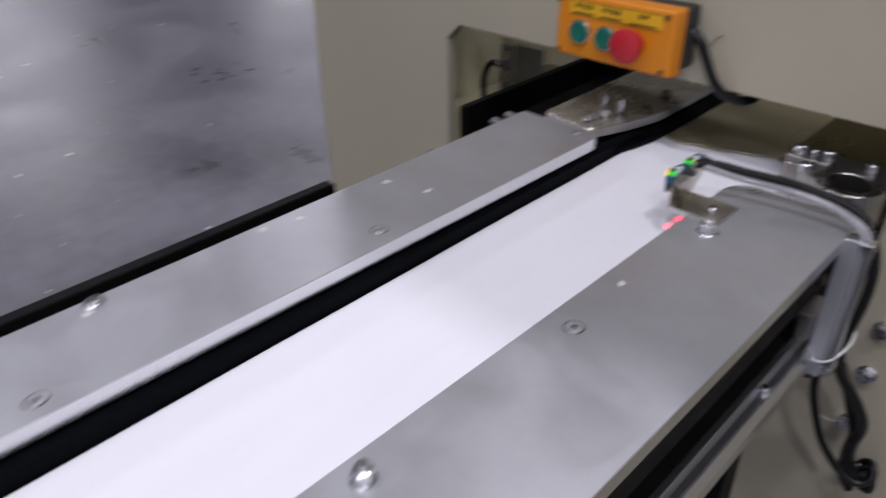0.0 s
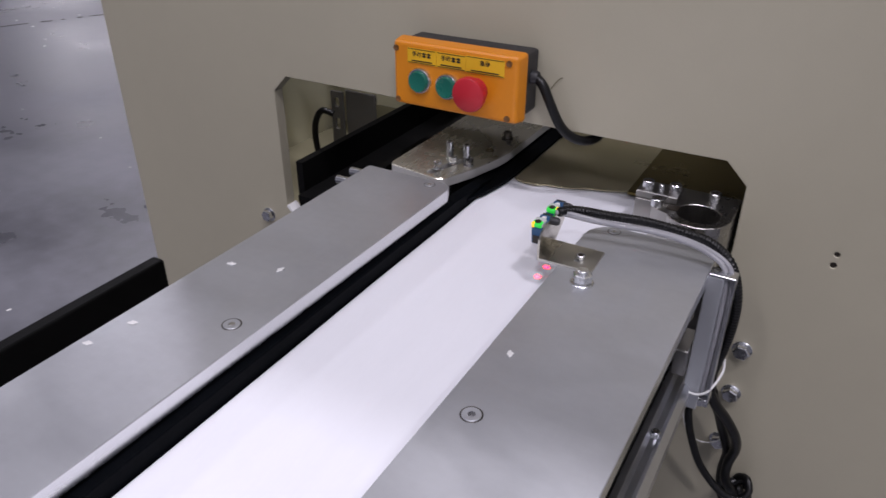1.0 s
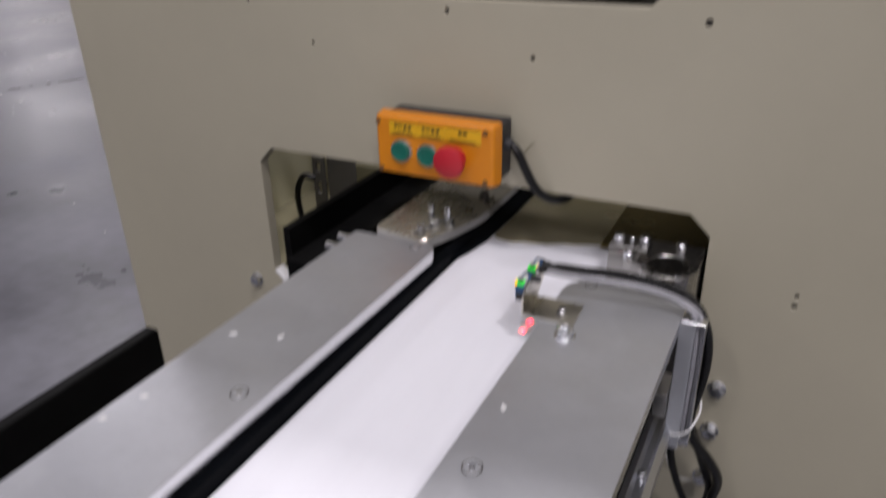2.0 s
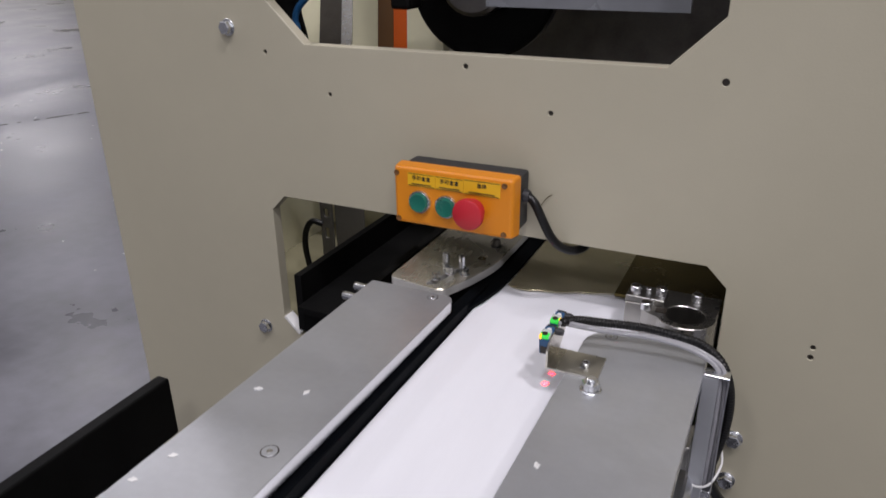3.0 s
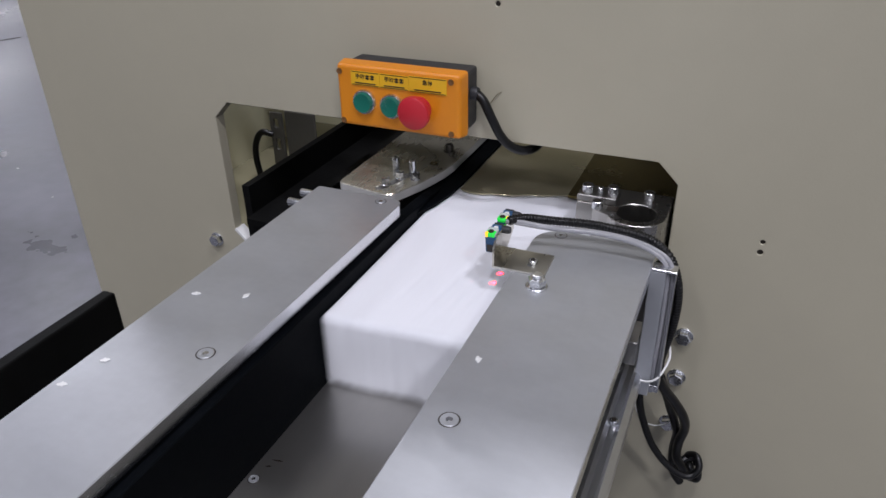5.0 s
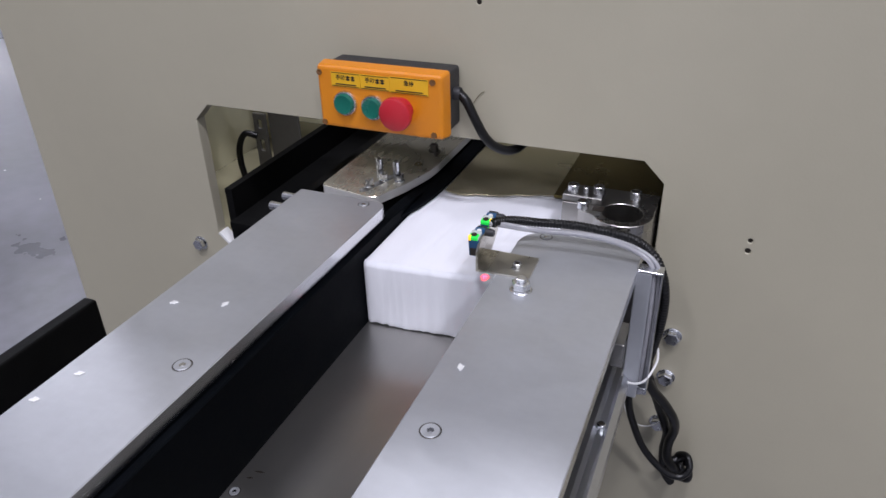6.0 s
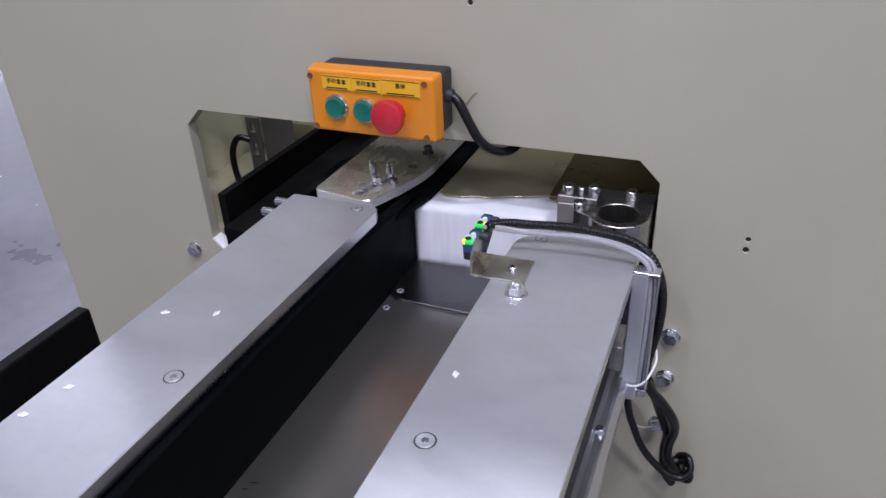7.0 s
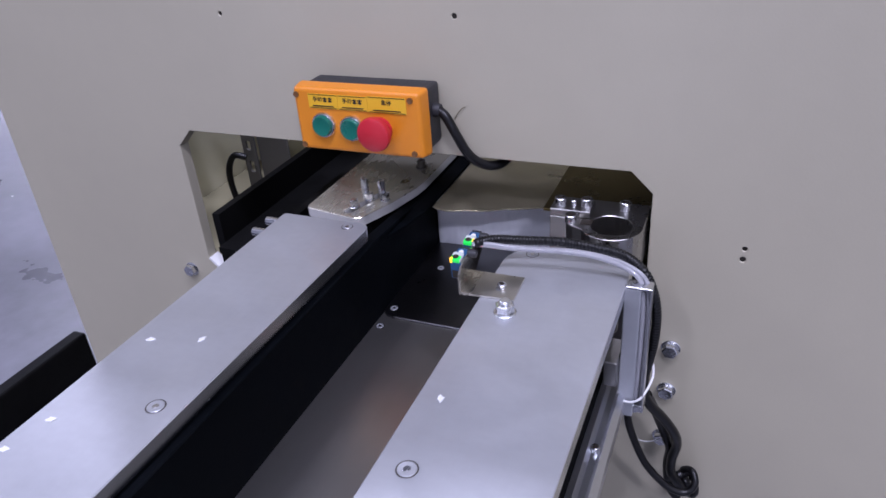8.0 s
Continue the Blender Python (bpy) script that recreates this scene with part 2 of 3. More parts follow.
# Dark base colour paints in the black guide board's reflection.
DARKSHEET = material("worn_steel_dark_reflection", (0.17, 0.17, 0.174), 0.30, 1.0, vary=0.10, scale=8.0, rvary=0.06)
# Cream enamel with the ledge's shade put into its colour.
SHADED_CREAM = material("shaded_cream_enamel", (0.26, 0.24, 0.15), 0.5, vary=0.15, scale=10.0)
# Olive base colour stands in for the reflected machine interior.
HOLDSTEEL = material("olive_reflection_steel", (0.55, 0.50, 0.34), 0.26, 0.70, vary=0.04, scale=3.0, rvary=0.03)

# ---- hall ----
HX0, HX1, HY0, HY1 = -30.0, 8.0, -9.0, 26.0
tagged(part("floor", box(HX0, HX1, HY0, HY1, -0.1, 0.0), CONCRETE), "grey sealed concrete hall floor with stains and specks", "floor", kind="structure")
for wname, bounds in (("wall_west", (HX0 - 0.2, HX0, HY0, HY1, 0, CEILING)), ("wall_east", (HX1, HX1 + 0.2, HY0, HY1, 0, CEILING)),
                      ("wall_south", (HX0, HX1, HY0 - 0.2, HY0, 0, CEILING)), ("wall_north", (HX0, HX1, HY1, HY1 + 0.2, 0, CEILING))):
    tagged(part(wname, box(*bounds), WALLPAINT), "pale painted hall wall", "wall", kind="structure")
tagged(part("ceiling", box(HX0, HX1, HY0, HY1, CEILING, CEILING + 0.2), WALLPAINT), "pale hall ceiling", "ceiling", kind="structure")
# Housings added above the unseen lights.
for lx, ly, power, size in LAMPS:
    lamp = thing("unseen_ceiling_lamp", "unseen square white ceiling lamp under the hall roof", "lamp", group="ceiling lamps", at=pose(lx, ly, CEILING))
    part("housing", box(-0.3, 0.3, -0.3, 0.3, -0.3, 0.0, 0.02), WALLPAINT, lamp)

# ---- machine cabinet ----
OPEN = [(-0.204, 0.777), (-0.230, 0.803), (-0.230, 0.985), (-0.206, 1.009), (0.386, 1.009), (0.410, 0.985), (0.410, 0.700), (0.385, 0.677), (0.0, 0.677), (-0.06, 0.777)][::-1]
WIN = [(-0.148, 1.229), (-0.203, 1.282), (-0.203, 1.70), (-0.148, 1.755), (0.318, 1.755), (0.371, 1.70), (0.371, 1.282), (0.318, 1.229)][::-1]
HOLES = [(-0.113, 1.166, 0.0028), (0.192, 1.168, 0.0031), (0.378, 1.217, 0.0040), (-0.213, 1.216, 0.0028), (0.084, 1.215, 0.0033),
         (0.509, 0.932, 0.0029), (0.5085, 0.919, 0.0034)]
cabinet = thing("machine_cabinet", "beige enamelled sheet steel cabinet of a paper cutting machine", "machine", at=pose(0, 0, 0))
part("front_panel", prism([(-0.568, 0.10), (1.9, 0.10), (1.9, 2.1), (-0.568, 2.1)], "y", 0.0, 0.018, 0.0008,
                          [OPEN, WIN] + [ring_points(hx, hz, hr, 12) for hx, hz, hr in HOLES]), PAINT, cabinet)
# Black discs put the shade into the panel's holes.
for hx, hz, hr in HOLES:
    part("hole_shade", lathe([(0, 0.0), (hr * 0.97, 0.0), (hr * 0.97, 0.004), (0, 0.004)], 12, pose(hx, 0.006, hz, 90)), INK, cabinet, "black disc painting the shade in a panel hole")
# White strip laid on as the light on the panel's cut edge.
part("lit_cut_edge", prism([(-0.2305, 0.8030), (-0.2045, 0.7770), (-0.2010, 0.7805), (-0.2270, 0.8065)], "y", -0.0015, 0.0185, 0.0006), WHITEPLASTIC, cabinet, "white strip painting the lit cut edge at the opening's corner")
part("side_panel", box(-0.568, -0.558, 0.0185, 1.6, 0.10, 2.1), PAINT, cabinet)
part("side_panel", box(1.89, 1.9, 0.0185, 1.6, 0.10, 2.1), PAINT, cabinet)
part("bottom_panel", box(-0.557, 1.889, 0.019, 1.6, 0.10, 0.11), PAINT, cabinet)
part("plinth", box(-0.53, 1.86, 0.04, 1.57, 0.0, 0.0995), BLACKPAINT, cabinet)
part("inner_wall", box(-0.43, -0.42, 0.0185, 0.52, 0.62, 1.12), PAINT_IN, cabinet)
part("inner_wall", box(-0.419, 0.55, 0.521, 0.53, 0.62, 1.085), PAINT_IN, cabinet)
part("inner_floor", box(-0.43, 0.55, 0.0185, 0.53, 0.61, 0.6195), PAINT_IN, cabinet)
part("inner_ledge", box(-0.419, -0.205, 0.0185, 0.52, 0.70, 0.785, 0.01, 3), SHADED_CREAM, cabinet, "cream ledge coloured as shaded")
part("inner_wall", box(0.4105, 0.42, 0.0185, 0.53, 0.62, 1.30), BLACKPAINT, cabinet, "black inner wall")
# Unseen, added to stop a ceiling lamp shining out through the window.
part("added_lamp_baffle", box(0.0, 0.46, 0.0185, 0.60, 1.95, 1.96), DARKSTEEL, cabinet)
part("chamber_floor", box(-0.001, 1.889, 0.531, 1.6, 1.121, 1.131), DARKSTEEL, cabinet)
part("chamber_floor", box(-0.557, -0.002, 0.42, 1.6, 1.121, 1.131), DARKSTEEL, cabinet)
# upright members seen through the window, leant back here to catch overhead light
for x0, x1, mat in ((-0.476, -0.428, CREAM), (-0.427, -0.376, DARKSTEEL), (-0.375, -0.350, ZINC), (-0.349, -0.292, CREAM), (-0.291, -0.257, BROWN), (-0.256, -0.2275, ORANGE), (-0.2265, -0.150, CREAM)):
    lean = prism([(0.43, 1.1315), (0.455, 1.1315), (0.601, 1.34), (0.576, 1.34)], "x", x0, x1)
    for v in lean.verts:
        v.co.x -= 0.35 * (v.co.z - 1.1315)
    part("upright", lean, mat, cabinet, "upright sheet inside the machine, leant back to catch light")
# Sheet added as a dark background behind the window.
part("dark_backdrop", box(-0.16, 0.40, 0.535, 0.55, 1.1315, 1.75), DARKSTEEL, cabinet)
part("guard_sheet", box(0.060, 0.319, 0.12, 0.126, 1.272, 1.85), SMOKE, cabinet, "grey guard sheet")
wheel = thing("cutter_wheel", "black cutter wheel behind the cabinet window", "wheel", at=pose(0.026, 0.2, 1.304))
part("disc", lathe([(0, -0.014), (0.108, -0.014), (0.112, -0.010), (0.112, 0.010), (0.108, 0.014), (0, 0.014)], 48, pose(0, 0, 0, 90)), BLACKPAINT, wheel)
part("hub", lathe([(0, 0.0142), (0.05, 0.0142), (0.05, 0.045), (0.044, 0.05), (0, 0.05)], 24, pose(0, 0, 0, 90)), DARKSTEEL, wheel)
guardarm = thing("blade_guard", "black blade guard and arm above the cutter wheel", "guard", at=pose(0, 0, 0))
part("arm", box(-0.15, 0.06, 0.075, 0.115, 1.345, 1.39, 0.006, 2), BLACKPAINT, guardarm)
part("elbow", lathe([(0, -0.03), (0.034, -0.03), (0.036, -0.026), (0.036, 0.026), (0.034, 0.03), (0, 0.03)], 24, pose(-0.045, 0.10, 1.335, 90)), BLACKPAINT, guardarm)
part("clevis", box(-0.062, -0.032, 0.08, 0.12, 1.268, 1.32, 0.005, 2), BLACKPAINT, guardarm)
part("upright_bar", box(-0.035, 0.005, 0.08, 0.11, 1.39, 1.95, 0.004), BLACKPAINT, guardarm)
hose = thing("air_hose", "blue air hose hanging inside the machine window", "hose", at=pose(0, 0, 0))
part("hose", tube(glide([(-0.12, 0.07, 1.76), (-0.125, 0.07, 1.5), (-0.145, 0.07, 1.36), (-0.179, 0.07, 1.293), (-0.203, 0.07, 1.267), (-0.210, 0.07, 1.250), (-0.208, 0.07, 1.230), (-0.215, 0.06, 1.15)]), 0.005), BLUE, hose)
part("hose", tube(glide([(-0.19, 0.09, 1.76), (-0.195, 0.09, 1.5), (-0.205, 0.09, 1.36), (-0.229, 0.09, 1.291), (-0.236, 0.09, 1.260), (-0.228, 0.09, 1.220), (-0.22, 0.09, 1.15)]), 0.020), BLACKPAINT, hose, "black hose")

# ---- conveyor ----
TOP, LOW, TROUGH = 0.950, 0.9338, 0.832
NEAR = -1.55
conveyor = thing("infeed_conveyor", "stainless steel infeed trough with two cover plates and black guide boards", "conveyor", at=pose(0, 0, 0))


def cover_plate(outline):
    edged(part("cover_plate", prism(outline, "z", LOW, TOP, 0.0008), STEEL, conveyor, "brushed steel cover plate with rounded end"), MILLED)


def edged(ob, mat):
    """Gives a plate's sides a material of their own."""
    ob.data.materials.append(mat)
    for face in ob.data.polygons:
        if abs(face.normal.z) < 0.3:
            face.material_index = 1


cover_plate([(px - max(0.0, -0.15 - py) * 0.009 * (px > 0.05), py) for px, py in rounded(-0.011, 0.1075, NEAR, -0.083, (0, 0, 0.014, 0.004))])
cover_plate(rounded(0.279, 0.407, NEAR, -0.088, (0, 0, 0.008, 0.030)))
part("trough_floor", box(0.105, 0.345, NEAR, 0.72, TROUGH - 0.006, TROUGH - 0.0005), FLOORSTEEL, conveyor, "worn stainless trough floor")
part("floor_sheet", prism(rounded(0.1128, 0.3447, -0.0985, 0.72, (0.016, 0, 0, 0)), "z", TROUGH - 0.0003, TROUGH + 0.0030, 0.0008), DARKSHEET, conveyor, "worn steel sheet lapped over the trough floor, darkened for its reflections")
GUIDE = [(NEAR, 0.826), (0.72, 0.826), (0.72, 0.905), (0.23, 0.905), (0.085, 0.912), (-0.010, 0.926), (-0.085, 0.9312), (NEAR, 0.9312)]
part("guide_board", prism(GUIDE, "x", 0.096, 0.1125, 0.001), BLACK, conveyor, "black nylon guide board")
part("guide_board", box(0.345, 0.36, NEAR, -0.10, 0.826, LOW - 0.0005), BLACK, conveyor, "black nylon guide board")
part("guide_cap", prism([(0.1095, -0.058), (0.1130, -0.058), (0.1225, -0.026), (0.1295, 0.014), (0.1312, 0.050), (0.1312, 0.70), (0.1095, 0.70)], "z", 0.9183, 0.9222), BLACK, conveyor, "black nylon guide cap")
part("side_beam", box(0.002, 0.0955, NEAR, -0.10, 0.80, LOW - 0.0005), BLACKPAINT, conveyor)
part("side_beam", box(0.3605, 0.392, NEAR, -0.10, 0.868, LOW - 0.0005), BLACKPAINT, conveyor)
part("underframe", box(0.02, 0.38, NEAR, -0.06, 0.73, 0.7995, 0.004), BLACKPAINT, conveyor)
for lx in (0.03, 0.33):
    for ly in (NEAR + 0.05, -0.16):
        part("leg", box(lx, lx + 0.04, ly, ly + 0.04, 0.0, 0.7295), BLACKPAINT, conveyor)
for scx, scy, turn, length in ((0.1280, -0.4030, 10, 0.006), (0.1240, -0.4120, 20, 0.0035)):
    nick = prism([(-length, 0), (-0.2 * length, -0.0009), (length, -0.0004), (0.3 * length, 0.0010)], "z", TROUGH - 0.0004, TROUGH - 0.0001)
    nick.transform(pose(scx, scy, 0, 0, 0, turn))
    part("scuff", nick, INK, conveyor, "dark scuff mark on the trough floor")
part("side_rail", prism([(0.388, 0.800), (0.414, 0.800), (0.414, 0.816), (0.408, 0.822), (0.404, 0.817), (0.398, 0.817), (0.394, 0.822), (0.388, 0.822)], "y", NEAR, -0.098), ALU, conveyor, "silver slotted side rail")
part("rail_carrier", box(0.3605, 0.3875, NEAR, -0.11, 0.80, 0.822), BLACKPAINT, conveyor)

# slotted inlet plate behind the cover plate
slope = thing("inlet_plate", "polished greasy steel inlet plate with an adjusting slot", "plate", at=pose(0, 0, 0))
INLET_TOP = 0.9365
ends = ((0.0490, -0.0350, 162), (0.0655, 0.0150, -18))
SLOT_HOLE = [(ex + 0.0055 * math.cos(radians(start + 30 * k)), ey + 0.0055 * math.sin(radians(start + 30 * k))) for ex, ey, start in ends for k in range(7)]
corner = [(0.062 + 0.015 * math.cos(radians(a)), -0.036 + 0.015 * math.sin(radians(a))) for a in range(-90, -13, 15)]
INLET = [(-0.0110, 0.70), (-0.0110, -0.030), (-0.0095, -0.036), (-0.0050, -0.040)] + corner + [(0.0920, 0.000), (0.1040, 0.046), (0.1070, 0.070), (0.1070, 0.70)]
# The sides' reflected brightness is put into their colour.
edged(part("plate", prism(INLET, "z", INLET_TOP - 0.013, INLET_TOP, 0.0010, [SLOT_HOLE]), INLETSTEEL, slope), PAPER_SHEEN_EDGE)
part("carrier", prism([(0.0185, -0.022), (0.074, -0.026), (0.0955, 0.046), (0.0955, 0.70), (0.0185, 0.70)], "z", 0.8405, INLET_TOP - 0.0135), BLACKPAINT, slope, "black carrier under the plate")

hold = thing("hold_down_plate", "polished steel hold-down plate over the paper inside the machine", "plate", at=pose(0, 0, 0))
hp = prism([(0.1325, 0.70), (0.1325, 0.034), (0.140, 0.029), (0.152, 0.027), (0.165, 0.0285), (0.176, 0.034), (0.190, 0.036), (0.206, 0.040), (0.226, 0.050), (0.240, 0.053), (0.258, 0.061), (0.272, 0.066), (0.272, 0.70)], "z", 0.9183, 0.9197, 0.0003)
part("plate", hp, HOLDSTEEL, hold)

# black transport channel in the opening
channel = thing("transport_channel", "black enamelled transport channel inside the opening", "channel", at=pose(0, 0, 0))
part("outer_wall", box(-0.200, -0.188, -0.004, 0.70, 0.79, 0.885), BLACKPAINT, channel)
part("inner_rail", box(-0.060, -0.048, -0.004, 0.70, 0.84, 0.905), BLACKPAINT, channel)
part("channel_floor", box(-0.1875, 0.018, -0.02, 0.70, 0.83, 0.84), BLACKPAINT, channel)
part("channel_ledge", box(-0.0475, 0.018, -0.018, 0.70, 0.8402, 0.862), OLIVE, channel, "dark brown ledge")
part("channel_base", box(-0.1875, 0.018, -0.004, 0.70, 0.62, 0.829), BLACKPAINT, channel)

# free-standing black beam beside the conveyor
beam = thing("side_beam_stand", "black painted steel beam with rounded end beside the conveyor", "beam", at=pose(0, 0, 0))
part("beam", box(-0.303, -0.282, NEAR, -0.198, 0.70, 0.7935, 0.003, 2), BLACKPAINT, beam)
for ly in (NEAR + 0.1, -0.32):
    part("post", box(-0.302, -0.283, ly, ly + 0.03, 0.0, 0.6995), BLACKPAINT, beam)

# ---- paper log ----
LOGLEN = 1.7


CREASES = ((0.165, 0.10, 0.16, 0.0009), (0.198, 0.13, 0.20, 0.0013), (0.216, 0.16, 0.15, 0.0010), (0.232, 0.13, 0.22, 0.0014), (0.259, 0.10, 0.12, 0.0008))


def tissue_log():
    """A long soft stack of folded tissue; its tail end lies at y = 0."""
    bm = bmesh.new()
    ny, nz = 110, 9
    prof = []
    x0, x1, z0, z1 = 0.1135, 0.3445, TROUGH + 0.0005, 0.9162
    r = 0.0035
    for k in range(5):
        a = radians(180 - 22.5 * k)
        prof.append((x0 + r + r * math.cos(a), z1 - r + r * math.sin(a)))
    for k in range(1, 90):
        prof.append((x0 + r + (x1 - x0 - 2 * r) * k / 90, z1))
    for k in range(5):
        a = radians(90 - 22.5 * k)
        prof.append((x1 - r + r * math.cos(a), z1 - r + r * math.sin(a)))
    for k in range(1, nz + 1):
        prof.append((x1, z1 - r + (z0 - z1 + r) * k / nz))
    for k in range(1, 44):
        prof.append((x1 + (x0 - x1) * k / 44, z0))
    for k in range(nz):
        prof.append((x0, z0 + (z1 - r - z0) * k / nz))
    rows = []
    for i in range(ny + 1):
        y = 0.004 + LOGLEN * (i / ny) ** 1.8
        row = []
        for px, pz in prof:
            n1 = noise.noise(Vector((px * 14, y * 5, pz * 14)))
            n2 = noise.noise(Vector((px * 60, y * 9, pz * 60 + 7)))
            qx, qz = px, pz
            if pz > z1 - 0.004:
                qz += (0.0012 * n1 + 0.0004 * n2) * min(1.0, (y - 0.004) / 0.02)
            if px < x0 + 0.001:
                qx += 0.0003 * n1
            # a few long soft creases in the top, deepest towards the tail
            if pz > z1 - 0.001:
                for cx0, lean, run, deep in CREASES:
                    d = (px - cx0 - lean * y) / 0.0028
                    qz -= deep * math.exp(-d * d) * max(0.0, 1 - abs(y - 0.5 * run) / (0.5 * run))
            row.append(bm.verts.new((qx, y, qz)))
        rows.append(row)
    n = len(prof)
    for lo, hi in zip(rows, rows[1:]):
        for k in range(n):
            bm.faces.new((lo[k], lo[(k + 1) % n], hi[(k + 1) % n], hi[k])).smooth = True
    bm.faces.new(rows[-1])
    bmesh.ops.triangulate(bm, faces=[f for f in bm.faces if len(f.verts) > 4])
    # the cut end: a soft face with shallow upright pleats and a ragged foot
    nx, nv = 84, 22
    grid = []
    for j in range(nv + 1):
        row = []
        for i in range(nx + 1):
            gx, gz = x0 + (x1 - x0) * i / nx, z0 + (z1 - z0) * j / nv
            edge = min(gx - x0, x1 - gx, z1 - gz)
            ex = min(max(gx, x0 + r), x1 - r)
            ez = min(gz, z1 - r)
            d = math.hypot(gx - ex, gz - ez)
            if d > r:
                gx, gz = ex + (gx - ex) * r / d, ez + (gz - ez) * r / d
            pleat = noise.noise(Vector((gx * 120, 3.1, gz * 8))) + 0.8 * noise.noise(Vector((gx * 330, 9.7, gz * 16)))
            lump = noise.noise(Vector((gx * 22, 5.0, gz * 22)))
            soft = max(0.0, 1 - edge / 0.004) ** 2
            fuzz = noise.noise(Vector((gx * 420, 4.4, 0.3)))
            y = (0.0040 - 0.0016 * abs(fuzz)) * soft + (0.0009 * pleat + 0.0014 * lump) * (1 - soft)
            if j == nv:
                y, gz = 0.0052 + 0.0016 * fuzz, z1 + 0.0002
            elif j == nv - 1:
                y += 0.0012 * fuzz
            if j == 0:
                gz += 0.0034 * max(0.0, noise.noise(Vector((gx * 150, 1.0, 0)))) + 0.0020 * abs(noise.noise(Vector((gx * 380, 2.0, 0))))
                y += 0.0010
            row.append(bm.verts.new((gx, y, gz)))
        grid.append(row)
    for lo, hi in zip(grid, grid[1:]):
        for i in range(nx):
            bm.faces.new((lo[i], lo[i + 1], hi[i + 1], hi[i])).smooth = True
    # the log was cut a little askew
    for v in bm.verts:
        v.co.y += 0.085 * (v.co.x - x0) * max(0.0, 1 - v.co.y / 0.6)
    bmesh.ops.recalc_face_normals(bm, faces=bm.faces[:])
    return bm


log = thing("tissue_log", "long white stack of folded tissue paper in the trough", "paper log")
part("paper", tissue_log(), TISSUE, log)

# ---- control station ----
station = thing("control_station", "orange-yellow push-button box with black base on the beige panel", "control box", at=pose(0, 0, 0))
part("base", box(0.0150, 0.1695, -0.034, -0.0005, 1.0285, 1.0985, 0.004, 2), DARKPLASTIC, station, "dark grey plastic base")
lid = box(0.0100, 0.1725, -0.056, -0.0345, 1.0235, 1.1020, 0.0045, 3)
for v in lid.verts:
    front = (-0.0345 - v.co.y) / 0.0215
    v.co.x += -0.034 * front * (v.co.x - 0.0900) + 0.0015 * front - 0.0022 * front
    v.co.z += -0.060 * front * (v.co.z - 1.0620)
part("lid", lid, YELLOW, station, "orange-yellow plastic lid with drafted sides")


def button(x, z, mat, label):
    ring = part("button", lathe([(0.0, 0), (0.0148, 0), (0.0148, 0.003), (0.0138, 0.0045), (0.0125, 0.0045), (0.0125, 0.0025), (0, 0.0025)], 28, pose(x, -0.0562, z, 90)), ZINC, station, label)
    part("cap", lathe([(0.0, 0.0026), (0.0122, 0.0026), (0.0122, 0.0052), (0.0112, 0.0085), (0, 0.0064)], 28, pose(x, -0.0562, z, 90)), mat, ring, "flat green cap")


button(0.048, 1.0575, GREEN, "green push button with chrome ring")
button(0.0840, 1.0560, GREEN, "green push button with chrome ring")
stop = part("stop_button", lathe([(0, 0), (0.0145, 0), (0.0145, 0.004), (0.0110, 0.0055), (0.0110, 0.011), (0.0, 0.011)], 28, pose(0.1195, -0.0562, 1.0570, 90)), RED, station, "red mushroom stop button")
part("mushroom_head", lathe([(0.0, 0.0112), (0.0165, 0.0112), (0.0192, 0.0130), (0.0197, 0.0170), (0.0188, 0.0200), (0.0165, 0.0216), (0, 0.0224)], 32, pose(0.1195, -0.0562, 1.0570, 90)), RED, stop)

for sx, sz in ((0.0160, 1.0910), (0.1585, 1.0920), (0.1585, 1.0310), (0.0170, 1.0310)):
    part("screw", lathe([(0, 0.0), (0.0036, 0.0), (0.0034, 0.0012), (0.0018, 0.0008), (0, 0.0002)], 14, pose(sx, -0.0560, sz, 90)), BROWN, station, "brass-coloured lid screw")


def lettering(text, x, z, size, parent):
    """Flat ink characters on the lid, left edge at x, foot at z."""
    curve = bpy.data.curves.new("lettering", "FONT")
    curve.body, curve.size, curve.offset = text, size, size * 0.022
    ob = new("lettering_curve", curve)
    bpy.context.view_layer.update()
    me = bpy.data.meshes.new_from_object(ob)
    bpy.data.objects.remove(ob)
    me.transform(pose(x, -0.05712, z, 90))
    me.materials.append(INK)
    out = new("lettering", me)
    out.parent = parent
    return out


def caption(x0, x1, z0, z1, text, marks):
    plate = part("label_plate", box(x0, x1, -0.0568, -0.0561, z0, z1), LABEL, station, "yellow caption plate with black lettering")
    w, cx, size = x1 - x0, (x0 + x1) / 2, 0.0063
    part("bar", box(x0 + 0.001, x1 - 0.001, -0.0571, -0.0569, z1 - 0.0013, z1 - 0.0006), INK, plate)
    part("bar", box(x0 + 0.001, x1 - 0.001, -0.0571, -0.0569, z0 + 0.0006, z0 + 0.0013), INK, plate)
    start = cx - (len(text) + marks) * size / 2
    lettering(text, start, z1 - 0.0084, size, plate)
    for i in range(marks):
        gx = start + (len(text) + i + 0.5) * size
        part("bar", box(gx - 0.0024, gx + 0.0024, -0.0571, -0.0569, z1 - 0.0087, z1 - 0.0070), INK, plate)
        part("bar", box(gx - 0.0010, gx + 0.0010, -0.05715, -0.05695, z1 - 0.0092, z1 - 0.0036), INK, plate)
        part("bar", box(gx - 0.0026, gx + 0.0026, -0.0571, -0.0569, z1 - 0.0058, z1 - 0.0044), INK, plate)
